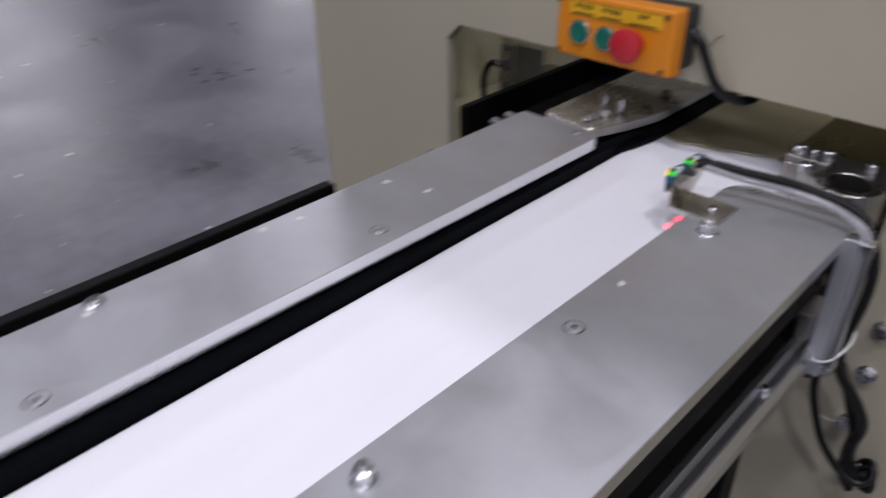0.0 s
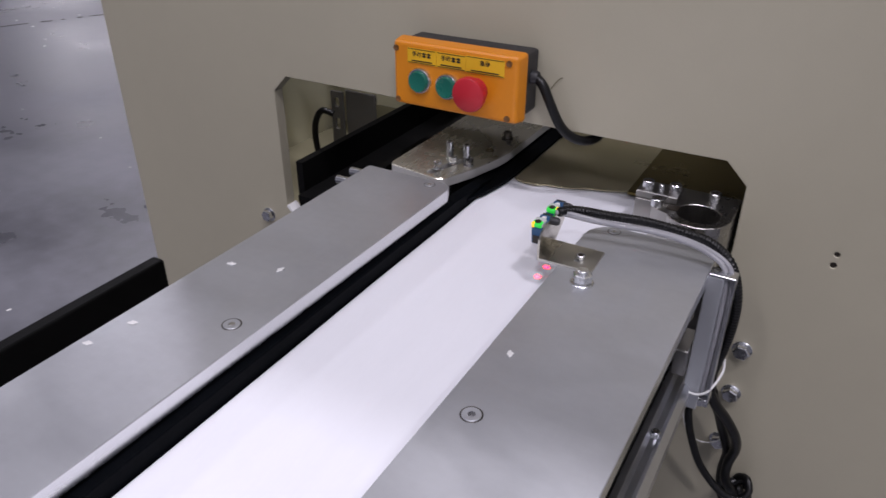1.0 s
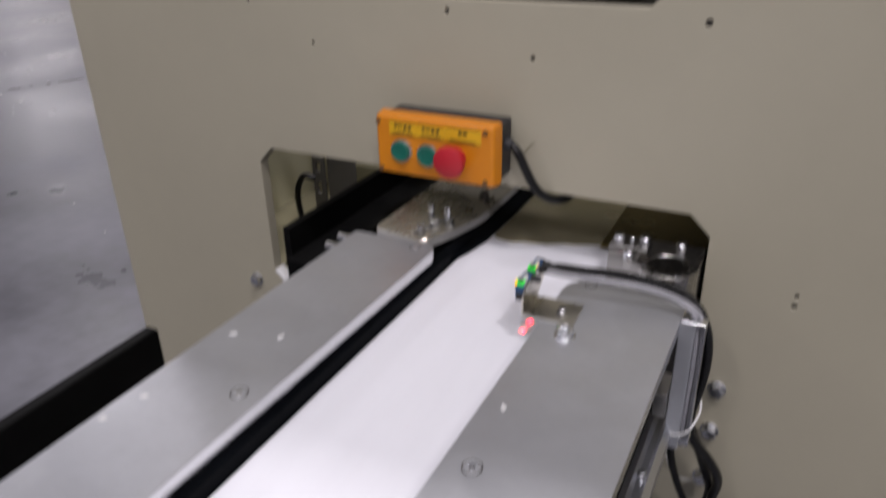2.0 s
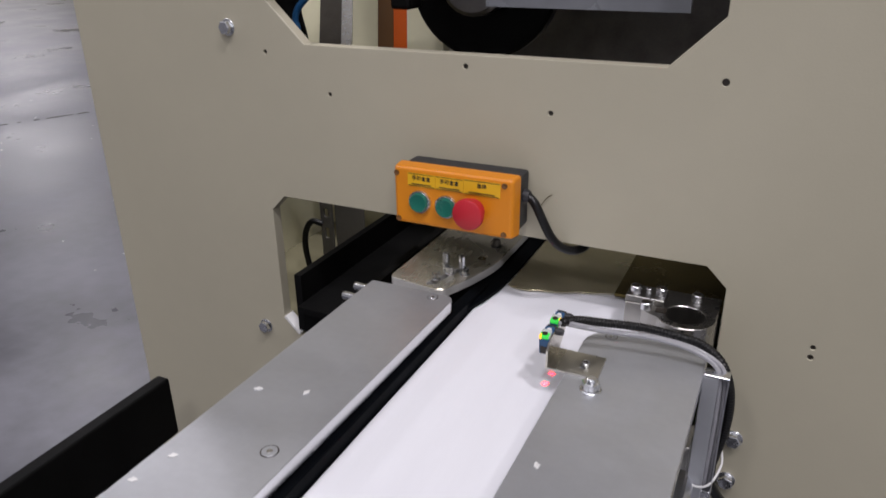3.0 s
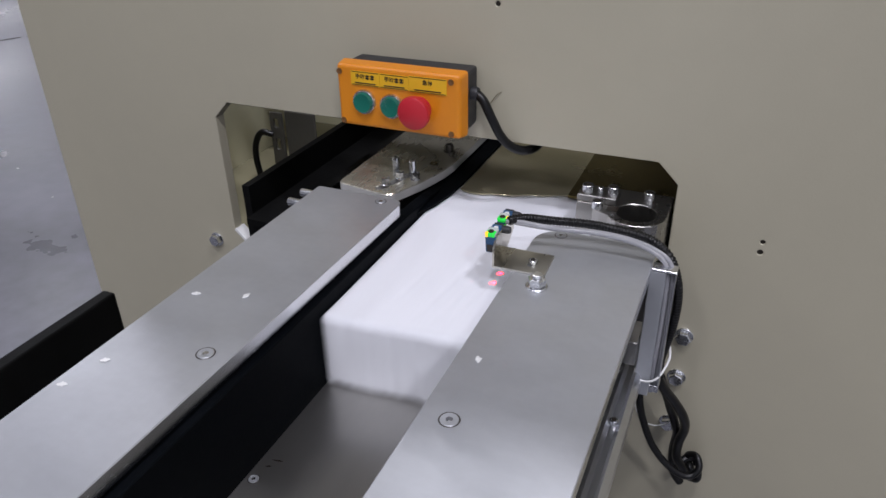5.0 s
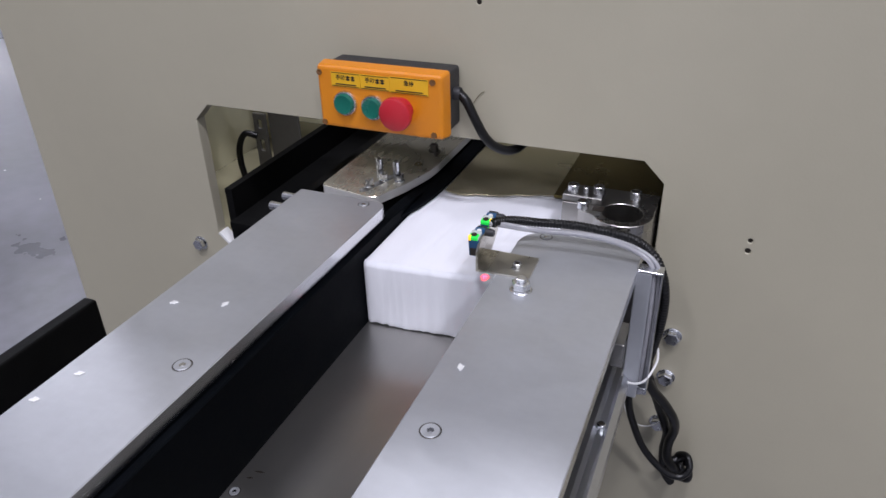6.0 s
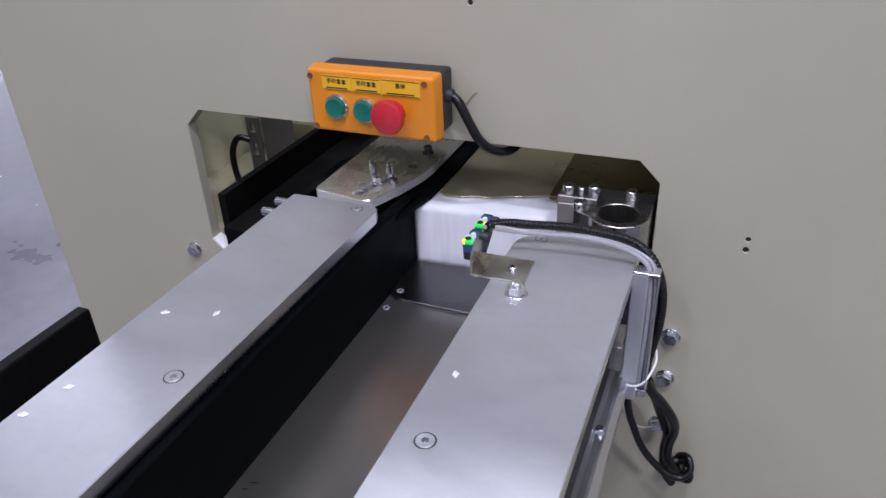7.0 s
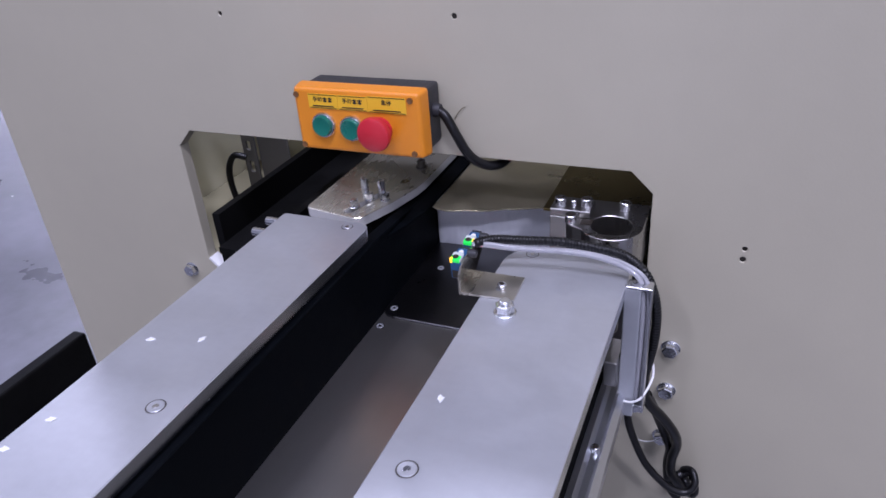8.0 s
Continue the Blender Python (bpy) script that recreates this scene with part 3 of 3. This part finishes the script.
    part("bar", box(cx - w * 0.36, cx + w * 0.36, -0.0571, -0.0569, z0 + 0.0024, z0 + 0.0037), INK, plate)


caption(0.0315, 0.0690, 1.0765, 1.0935, "手动", 2)
caption(0.0695, 0.1065, 1.0765, 1.0935, "手动", 2)
caption(0.1068, 0.1535, 1.0760, 1.0945, "急停", 0)
part("cable_gland", lathe([(0, 0), (0.008, 0), (0.008, 0.004), (0.0066, 0.008), (0, 0.008)], 14, pose(0.1690, -0.018, 1.070, 0, 90)), DARKPLASTIC, station)
part("cable", tube(glide([(0.174, -0.018, 1.070), (0.184, -0.020, 1.0625), (0.195, -0.020, 1.042), (0.205, -0.016, 1.021), (0.215, -0.008, 1.007), (0.228, 0.004, 0.999), (0.238, 0.024, 0.999), (0.242, 0.06, 1.01)]), 0.0055, 12), RUBBER, station, "black rubber cable")


bristle = thing("wire_strand", "short dark wire strand clinging to the beige panel", "wire", at=pose(0, 0, 0))
part("strand", tube(glide([(0.1990, -0.0006, 1.0690), (0.1955, -0.0022, 1.0672), (0.1910, -0.0022, 1.0620), (0.1857, -0.0006, 1.0540)], 6), 0.0005, 6), OLIVE, bristle)

# ---- fasteners ----
def socket_plug(name, label, group, m, r, mat=STEEL):
    """A countersunk socket screw, flush with a plate: ring, dished head and hexagon socket."""
    t = thing(name, label, "screw", group=group, at=m)
    part("head", lathe([(0, 0.0002), (0.36 * r, 0.0002), (0.38 * r, 0.0005), (0.80 * r, 0.0008), (0.86 * r, 0.0002)], 24), mat, t)
    part("seat", lathe([(0.86 * r, 0.0002), (0.90 * r, 0.0003), (0.98 * r, 0.0003), (r, 0.0001)], 24), DARKSTEEL, t, "dark ring round the head")
    part("socket", hexagon(0.36 * r, 0.0002, 0.0007, chamfer=0.0001), ZINC, t)
    return t


screw_a = socket_plug("plate_screw", "flush zinc socket screw in the steel cover plate", "cover plate screws", pose(0.0810, -0.4150, TOP), 0.0086)
for x, y in ((0.304, -0.411), (0.0815, -0.732), (0.305, -0.724)):
    copy_thing(screw_a, pose(x, y, TOP, 0, 0, 40 * (x + y)))
screw_b = socket_plug("plate_screw", "small flush zinc socket screw at the cover plate's end", "cover plate screws", pose(0.0825, -0.0955, TOP), 0.0070)
copy_thing(screw_b, pose(0.305, -0.099, TOP, 0, 0, 30))
# White flakes drawn as the glints of small fittings in the plates.
glint_a = thing("plate_glint", "white flake shaped as a glint on the steel plate", "pin", group="locating pins", at=pose(0.0115, -0.343, TOP))
star = [(0.001 * d * math.cos(radians(36 * k + 20)), 0.001 * d * math.sin(radians(36 * k + 20))) for k, d in enumerate((5.2, 3.2, 2.6, 3.6, 2.4, 4.8, 3.4, 2.2, 3.0, 2.8))]
part("pin", prism(star, "z", 0.0001, 0.0012, 0.0003), WHITEPLASTIC, glint_a)
for x, y in ((0.0590, -0.3285), (0.0085, -0.4550), (0.2985, -0.3357), (0.0, -0.492), (0.010, -0.665)):
    copy_thing(glint_a, pose(x, y, TOP, 0, 0, 900 * x))
fscrew = socket_plug("trough_screw", "small flush screw in the worn trough floor", "trough screws", pose(0.121, -0.117, TROUGH), 0.0055)
for x, y in ((0.1235, -0.082), (0.121, -0.430), (0.143, 0.022)):
    copy_thing(fscrew, pose(x, y, TROUGH + (0.0031 if y > -0.1 else 0)))


def hex_bolt(name, label, group, m, r=0.0085, h=0.008, washer=0.012, stud=0.0):
    t = thing(name, label, "bolt", group=group, at=m)
    part("washer", lathe([(0, 0.0), (washer, 0.0), (washer, 0.0012), (washer - 0.0006, 0.0017), (0, 0.0017)], 22), ZINC, t)
    part("head", hexagon(r, 0.0018, 0.0018 + h, chamfer=0.0009), ZINC, t)
    if stud:
        part("stud", lathe([(0, h), (0.55 * r, h), (0.55 * r, 0.0018 + h + stud - 0.001), (0.45 * r, 0.0018 + h + stud), (0, 0.0018 + h + stud)], 14), ZINC, t)
    return t


wall_bolt = hex_bolt("panel_bolt", "zinc hexagon bolt with washer on the beige panel", "panel bolts", pose(0.445, 0.0, 0.7865, 90, 0, 0), 0.0095, 0.0085, 0.0115)
for x, z, turn in ((0.445, 0.7225, 20), (0.445, 0.646, 35), (-0.2685, 0.779, 10), (-0.272, 1.246, 0)):
    copy_thing(wall_bolt, pose(x, 0.0, z, 90, turn, 0))


def cap_screw(name, label, group, m, r=0.0055, h=0.009, mat=ZINC):
    t = thing(name, label, "screw", group=group, at=m)
    part("head", lathe([(0, 0.0), (r, 0.0), (r, h - 0.0008), (r - 0.0008, h), (0.55 * r, h), (0.52 * r, h - 0.003), (0, h - 0.003)], 18), mat, t)
    # Black filler puts the recess's shade into the socket.
    part("socket", hexagon(0.54 * r, h - 0.0029, h - 0.0002, chamfer=0.0001), INK, t)
    return t


# ---- sensor bracket and sensors ----
bracket = thing("sensor_bracket", "bent stainless sensor bracket screwed on the cover plate", "bracket", at=pose(0, 0, 0))
SLOT = [(0.2935 + 0.0032 * math.cos(a) + (0.0 if i < 6 else 0.0), -0.170 + (0.006 if i < 6 else -0.006) + 0.0032 * math.sin(a)) for i, a in enumerate([radians(36 * k) for k in range(6)] + [radians(180 + 36 * k) for k in range(6)])]
part("foot", prism([(0.2585, -0.1915), (0.3125, -0.1895), (0.3115, -0.1490), (0.2600, -0.1490)], "z", TOP + 0.0003, TOP + 0.0025, 0.0, [SLOT]), SATIN, bracket)
part("upright_tab", prism([(-0.1915, TOP + 0.0026), (-0.1490, TOP + 0.0026), (-0.1290, 0.966), (-0.1290, 0.982), (-0.182, 0.982), (-0.1915, 0.972)], "x", 0.2585, 0.2605), MIRROR, bracket)
cap_screw("clamp_screw", "zinc socket screw on the sensor bracket", "bracket screws", pose(0.2955, -0.172, TOP + 0.0027), 0.0045, 0.0042)
hex_bolt("plate_nut", "raised zinc nut on the cover plate", "", pose(0.2985, -0.6195, TOP + 0.0002), 0.0075, 0.008, 0.009, 0.004)
hex_bolt("edge_bolt", "low zinc bolt head at the cover plate's outer edge", "", pose(-0.002, -0.655, TOP + 0.0002, 0, 0, 15), 0.0070, 0.0025, 0.0088)
hex_bolt("stud_nut", "zinc hexagon nut on a stud in the cover plate", "", pose(0.3105, -0.2085, TOP + 0.0002), 0.0092, 0.0085, 0.0108, 0.004)


def photo_sensor(y, led, tilt):
    t = thing("photo_sensor", "blue and black photoelectric sensor with lit indicator on the bracket", "sensor", group="photo sensors", at=pose(0.2545, y, 0.9655, tilt, 0, 0))
    part("body", box(-0.0062, 0.0048, -0.0125, 0.0115, -0.002, 0.0175, 0.0012, 2), BLUE, t, "blue plastic body")
    part("back_shell", box(-0.0058, 0.0046, 0.0117, 0.0160, 0.000, 0.0165, 0.0012, 2), DARKPLASTIC, t, "black plastic back")
    part("lens", box(-0.0045, 0.0033, -0.0132, -0.0126, -0.0005, 0.0085, 0.0002), INK, t)
    cap = part("indicator_cap", box(-0.0060, 0.0046, -0.0122, 0.0005, 0.0176, 0.0215, 0.0012, 2), CLEAR, t, "clear indicator cap")
    part("led", box(-0.0058, 0.0044, -0.0128, -0.0052, 0.0172, 0.0222, 0.0018, 3), LED_GREEN, cap, "glowing green indicator")
    part("led", box(*led, 0.0172, 0.0228, 0.0006), LED_AMBER, cap, "small glowing amber indicator")
    part("cap_shade", lathe([(0, 0.0), (0.0030, 0.0), (0.0030, 0.0004), (0, 0.0004)], 14, pose(-0.0007, -0.0086, 0.0225)), INK, cap)
    part("adjuster", lathe([(0, 0), (0.0024, 0), (0.0024, 0.0008), (0, 0.0008)], 12, pose(-0.0005, 0.005, 0.0176)), WHITEPLASTIC, t)
    part("collar", lathe([(0, 0), (0.0042, 0), (0.0042, 0.006), (0.0032, 0.009), (0, 0.009)], 12, pose(0.0045, 0.0095, 0.014, 0, 90, 0)), DARKPLASTIC, t)
    return t


RED_SPOTS = ((0.2520, -0.1680), (0.2525, -0.1465))
photo_sensor(-0.1710, (-0.0058, -0.0030, -0.0131, -0.0100), 8)
photo_sensor(-0.1365, (0.0034, 0.0050, -0.0115, -0.0055), 8)
for sx, sy in RED_SPOTS:
    beamlight = bpy.data.lights.new("sensor_beam", "SPOT")
    beamlight.energy, beamlight.color, beamlight.spot_size, beamlight.spot_blend, beamlight.shadow_soft_size = 3.0, (1.0, 0.0, 0.012), radians(11), 1.0, 0.0006
    lo = new("sensor_beam", beamlight)
    lo.matrix_basis = look((sx + 0.001, sy - 0.003, 0.9590), (sx, sy, 0.9165))

# ---- cables at the bracket ----
conduit = thing("corrugated_conduit", "black corrugated cable conduit arching from the sensors to the wiring duct", "conduit", at=pose(0, 0, 0))
CON = glide([(0.262, -0.152, 0.985), (0.275, -0.134, 0.982), (0.300, -0.116, 0.975), (0.339, -0.104, 0.972), (0.375, -0.102, 0.969), (0.400, -0.104, 0.966), (0.420, -0.113, 0.957), (0.431, -0.116, 0.937), (0.436, -0.115, 0.910), (0.4355, -0.112, 0.875), (0.431, -0.107, 0.840), (0.428, -0.101, 0.815), (0.430, -0.094, 0.790)], 10)
part("conduit", tube(CON, 0.0043, 10, 0.0007, 0.003), RUBBER, conduit)
lead = thing("sensor_cable", "grey sensor cable running beside the black conduit", "cable", at=pose(0, 0, 0))
GREY = glide([(0.2585, -0.152, 0.984), (0.268, -0.147, 0.982), (0.292, -0.138, 0.977), (0.320, -0.131, 0.975), (0.346, -0.127, 0.975), (0.375, -0.124, 0.972), (0.400, -0.124, 0.966), (0.418, -0.128, 0.957), (0.4235, -0.1315, 0.940), (0.425, -0.1325, 0.90), (0.4245, -0.1325, 0.85), (0.424, -0.131, 0.812)], 10)
part("cable", tube(GREY, 0.0026, 10), GREYCABLE, lead)
part("cable", tube([p + Vector((0.0048, 0.0020, 0.0004)) for p in GREY], 0.0024, 10), GREYCABLE, lead)

duct = thing("wiring_duct", "upright galvanized wiring channel at the conveyor side", "channel", at=pose(0, 0, 0))
part("channel", box(0.4065, 0.4225, -0.1385, -0.1260, 0.793, 0.9505, 0.0012, 2), STEEL, duct, "flat grey channel face")
part("side_lip", box(0.4310, 0.4322, -0.1385, -0.1240, 0.806, 0.9505), ALU, duct)
part("back", box(0.4226, 0.4309, -0.1262, -0.1240, 0.806, 0.9505), ALU, duct)
part("top_lip", box(0.4080, 0.4325, -0.1392, -0.1245, 0.9506, 0.9535, 0.0006), ZINC, duct)
part("foot_lip", box(0.4150, 0.4325, -0.1340, -0.1150, 0.796, 0.8055, 0.001), ZINC, duct)
part("cable_tie", tube(glide([(0.405, -0.130, 0.820), (0.408, -0.1405, 0.817), (0.420, -0.1425, 0.816), (0.431, -0.138, 0.822), (0.438, -0.120, 0.834), (0.436, -0.104, 0.840)], 6), 0.0013, 8), WHITEPLASTIC, duct, "white cable tie")
part("duct_screw", lathe([(0, 0), (0.004, 0), (0.004, 0.002), (0, 0.0026)], 12, pose(0.424, -0.134, 0.801, 90)), ZINC, duct)

bundle = thing("cable_bundle", "knotted black cable bundle hanging in front of the panel", "cable", at=pose(0, 0, 0))
part("cable", tube(glide([(0.428, -0.098, 0.815), (0.424, -0.095, 0.803), (0.434, -0.088, 0.772), (0.450, -0.075, 0.743), (0.463, -0.065, 0.715), (0.467, -0.055, 0.689), (0.463, -0.048, 0.658), (0.464, -0.042, 0.628), (0.476, -0.036, 0.604), (0.486, -0.028, 0.586)], 8), 0.0058, 10), RUBBER, bundle)
part("cable", tube(glide([(0.430, -0.080, 0.778), (0.440, -0.058, 0.735), (0.447, -0.045, 0.704), (0.455, -0.043, 0.682), (0.459, -0.038, 0.662), (0.458, -0.032, 0.627), (0.463, -0.028, 0.590), (0.474, -0.026, 0.571)], 8), 0.0056, 10), RUBBER, bundle)
part("cable", tube(glide([(0.408, -0.072, 0.790), (0.409, -0.071, 0.745), (0.411, -0.069, 0.722), (0.418, -0.064, 0.692), (0.432, -0.060, 0.655), (0.450, -0.057, 0.629), (0.468, -0.056, 0.615), (0.484, -0.052, 0.611), (0.493, -0.044, 0.620), (0.488, -0.034, 0.630), (0.478, -0.026, 0.622), (0.474, -0.022, 0.604)], 8), 0.0046, 10), RUBBER, bundle)
for ax, az, r0, ph in ((0.478, 0.604, 0.0120, 0.0), (0.479, 0.594, 0.0150, 1.2), (0.476, 0.598, 0.0095, 2.6)):
    loop = [Vector((ax + r0 * math.cos(a + ph), -0.024 + 0.007 * math.sin(2 * a + ph), az + 0.95 * r0 * math.sin(a + ph))) for a in [2 * math.pi * k / 28 for k in range(26)]]
    part("loop", tube(loop, 0.0052, 10), RUBBER, bundle)
wire = thing("tie_wire", "thin pale tie wire looped behind the cables", "wire", at=pose(0, 0, 0))
part("wire", tube(glide([(0.412, -0.06, 0.800), (0.400, -0.05, 0.745), (0.406, -0.045, 0.690), (0.425, -0.040, 0.668), (0.447, -0.036, 0.676), (0.456, -0.036, 0.705)], 8), 0.0008, 6), WHITEPLASTIC, wire)

# ---- shaft clamp in the opening ----
clamp = thing("shaft_clamp", "machined steel shaft clamp with round bore and socket screws", "clamp", at=pose(0, 0, 0))
CX, CY = 0.3720, -0.024
arc = [(CX + 0.0340 * math.cos(radians(a)), CY + 0.0340 * math.sin(radians(a))) for a in range(-150, 5, 14)]
outline = [(0.3015, 0.034), (0.3015, -0.018), (0.3230, -0.018), (0.3230, -0.030), (0.3320, -0.036)] + arc + [(0.4060, 0.034)]
part("body", prism(outline, "z", 0.905, 0.9545, 0.0006, [ring_points(CX, CY, 0.0226, 28)]), CASTSTEEL, clamp)
part("jaw", box(0.3010, 0.3465, -0.016, 0.014, 0.9546, 0.9630, 0.0008), CASTSTEEL, clamp)
# Black strip laid on top as the dark of the clamp's slit.
part("slit_shade", box(0.3385, 0.3510, -0.0300, -0.0175, 0.9547, 0.9552), INK, clamp)
# Black disc added to paint the shade inside the bore.
part("bore_shade", lathe([(0, 0.906), (0.0222, 0.906), (0.0222, 0.908), (0, 0.908)], 20, pose(CX, CY, 0)), INK, clamp)
part("post", box(0.3090, 0.3950, 0.002, 0.033, 0.6200, 0.9045), DARKSTEEL, clamp)
c1 = cap_screw("clamp_bolt", "zinc socket head screw on the shaft clamp", "clamp screws", pose(0.3105, -0.004, 0.9631), 0.0067, 0.0090)
for x, y, z in ((0.3395, 0.000, 0.9631), (0.3795, 0.018, 0.9546), (0.3275, -0.026, 0.9546)):
    copy_thing(c1, pose(x, y, z))
cap_screw("jaw_screw", "small set screw between the clamp screws", "", pose(0.325, -0.001, 0.9631), 0.0035, 0.006)
dark = thing("dark_cover", "steel cover beside the hold-down plate, browned for its reflections", "plate", at=pose(0, 0, 0))
# The brown base colour stands in for the interior mirrored in this plate.
part("plate", box(0.2725, 0.409, 0.060, 0.50, 0.9186, 0.9228, 0.0005), BROWN_STEEL, dark)

# ---- inlet plate's adjusters ----
ad = cap_screw("slot_screw", "zinc socket screw standing in the adjusting slot", "slot screws", pose(0.0510, 0.0090, INLET_TOP), 0.0048, 0.026)
copy_thing(ad, pose(0.0760, 0.0080, INLET_TOP, 0, 0, 25))
low = hex_bolt("slot_nut", "small zinc nut in the adjusting slot", "slot screws", pose(0.0515, -0.0230, INLET_TOP), 0.0058, 0.009, 0.0068)
copy_thing(low, pose(0.0810, 0.0050, INLET_TOP, 0, 0, 20))
copy_thing(low, pose(0.0610, 0.0000, INLET_TOP, 0, 0, 40))
tall = cap_screw("guide_screw", "dark socket screw standing on the inlet plate", "guide screws", pose(0.0845, 0.112, INLET_TOP), 0.0058, 0.011, DARKSTEEL)
part("washer", lathe([(0, 0.0001), (0.0082, 0.0001), (0.0082, 0.0014), (0, 0.0016)], 18), DARKSTEEL, tall)
socket_plug("inlet_screw", "small brown-stained flush screw in the inlet plate", "", pose(0.0820, 0.063, INLET_TOP), 0.0058, BROWN_STEEL)
for y in (-0.122, -0.094):
    pg = cap_screw("side_pin", "bright steel pin screwed into the cover plate's edge", "side pins", pose(-0.0112, y, 0.942, 0, -90, 0), 0.0052, 0.020)

rb = cap_screw("rail_screw", "zinc socket screw on the slotted side rail", "rail screws", pose(0.401, -0.222, 0.8175), 0.0045, 0.006)
copy_thing(rb, pose(0.401, -0.52, 0.8175))
stay = thing("rail_stay", "grey steel stay block under the cover plate", "bracket", at=pose(0, 0, 0))
part("block", box(0.3925, 0.4060, -0.150, -0.108, 0.838, 0.868, 0.001), CASTSTEEL, stay)
part("bolt_end", lathe([(0, 0), (0.007, 0), (0.007, 0.006), (0.0045, 0.008), (0, 0.008)], 14, pose(0.392, -0.125, 0.895, 0, 90)), DARKSTEEL, stay)

# ---- behind the opening ----
switch = thing("limit_switch_plate", "dark grey sheet plate with slotted strip and black cable", "plate", at=pose(0, 0, 0))
part("sheet", box(-0.262, -0.202, 0.205, 0.210, 0.786, 0.925, 0.001), GREYSHEET, switch)
part("strip", prism([(-0.288, 0.786), (-0.264, 0.786), (-0.264, 0.922), (-0.288, 0.922)], "y", 0.198, 0.203, 0.0, [rounded(-0.281, -0.271, 0.895, 0.912, (0.003,) * 4, 2), rounded(-0.281, -0.271, 0.855, 0.876, (0.003,) * 4, 2)]), GREYSHEET, switch)
part("cable", tube(glide([(-0.278, 0.19, 0.885), (-0.296, 0.182, 0.890), (-0.308, 0.178, 0.870), (-0.312, 0.178, 0.84), (-0.308, 0.180, 0.80), (-0.304, 0.18, 0.786)], 8), 0.0055, 10), RUBBER, switch)
# Unseen slide, added to dim the left pocket at intervals.
carriage = thing("shading_slide", "unseen dark steel slide added to shade the machine's left pocket", "carriage", at=pose(0, 0.62, 0))
part("slide", box(-0.418, -0.004, 0.025, 0.330, 1.090, 1.115, 0.002), DARKSTEEL, carriage)

# ---- far things ----
crate = thing("pallet_stack", "pale yellow wrapped pallet stack far off on the hall floor", "pallet", at=pose(-18.2, 13.6, 0, 0, 0, 30))
part("pallet", box(-1.2, 1.2, -1.0, 1.0, 0.0, 0.14, 0.01), BROWN, crate)
part("load", box(-1.15, 1.15, -0.95, 0.95, 0.141, 1.5, 0.05, 2), CREAM, crate)

# ---- floor marks ----
joint = thing("floor_joint", "dark broken expansion joint across the concrete floor", "floor joint", kind="structure", at=pose(-5.03, 2.92, 0, 0, 0, 65))
x = -3.2
while x < 3.6:
    w = random.choice((0.03, 0.05, 0.09, 0.14, 0.20, 0.26))
    h = random.uniform(0.009, 0.020)
    part("seam", prism([(x, -0.3 * h), (x + 0.3 * w, -h), (x + w, -0.4 * h), (x + w - 0.01, 0.6 * h), (x + 0.6 * w, h), (x + 0.01, 0.5 * h)], "z", 0.0004, 0.0022), INK, joint)
    x += w + random.uniform(0.03, 0.13)
crumbs = bmesh.new()
for i in range(130):
    cx, cy, r = random.uniform(-6.5, -0.8), random.uniform(-0.6, 5.5), random.choice((0.004, 0.006, 0.009, 0.014))
    join(crumbs, lathe([(0, 0), (r, 0.0002), (r * 0.7, 0.0012), (0, 0.0015)], 6, pose(cx, cy, 0.0002, 0, 0, random.uniform(0, 180)) @ Matrix.Diagonal((1, random.uniform(0.4, 1), 1, 1))))
tagged(part("paper_crumbs", crumbs, WHITEPLASTIC), "scattered white paper crumbs on the concrete floor", "crumbs", kind="stuff")

# ---- what moves ----


def motions():
    steps = [(0.0, -0.872), (0.95, -0.872), (1.1, -0.83), (1.3, -0.70), (1.45, -0.642), (1.55, -0.635), (2.85, -0.635), (3.0, -0.585), (3.1, -0.525), (3.2, -0.46), (3.3, -0.412), (3.4, -0.400), (3.5, -0.399),
             (4.75, -0.399), (4.9, -0.35), (5.0, -0.29), (5.1, -0.225), (5.2, -0.178), (5.3, -0.165), (5.4, -0.164), (6.6, -0.164), (6.7, -0.138), (6.8, -0.108), (6.9, -0.066), (7.0, -0.005), (7.1, 0.044), (7.2, 0.080), (7.3, 0.086), (8.0, 0.086)]
    walk(log, [(t, pose(0, y, 0)) for t, y in steps])
    # 0 brings the added slide over the pocket and shades it.
    cover = [(0.0, 1), (1.2, 1), (1.35, 0), (1.75, 0), (1.9, 1), (3.05, 1), (3.2, 0), (3.65, 0), (3.8, 1), (5.0, 1), (5.15, 0), (5.5, 0), (5.65, 1), (7.0, 1), (7.12, 0), (7.4, 0), (7.55, 1), (8.0, 1)]
    walk(carriage, [(t, pose(0, 0.62 * k, 0)) for t, k in cover])


motions()
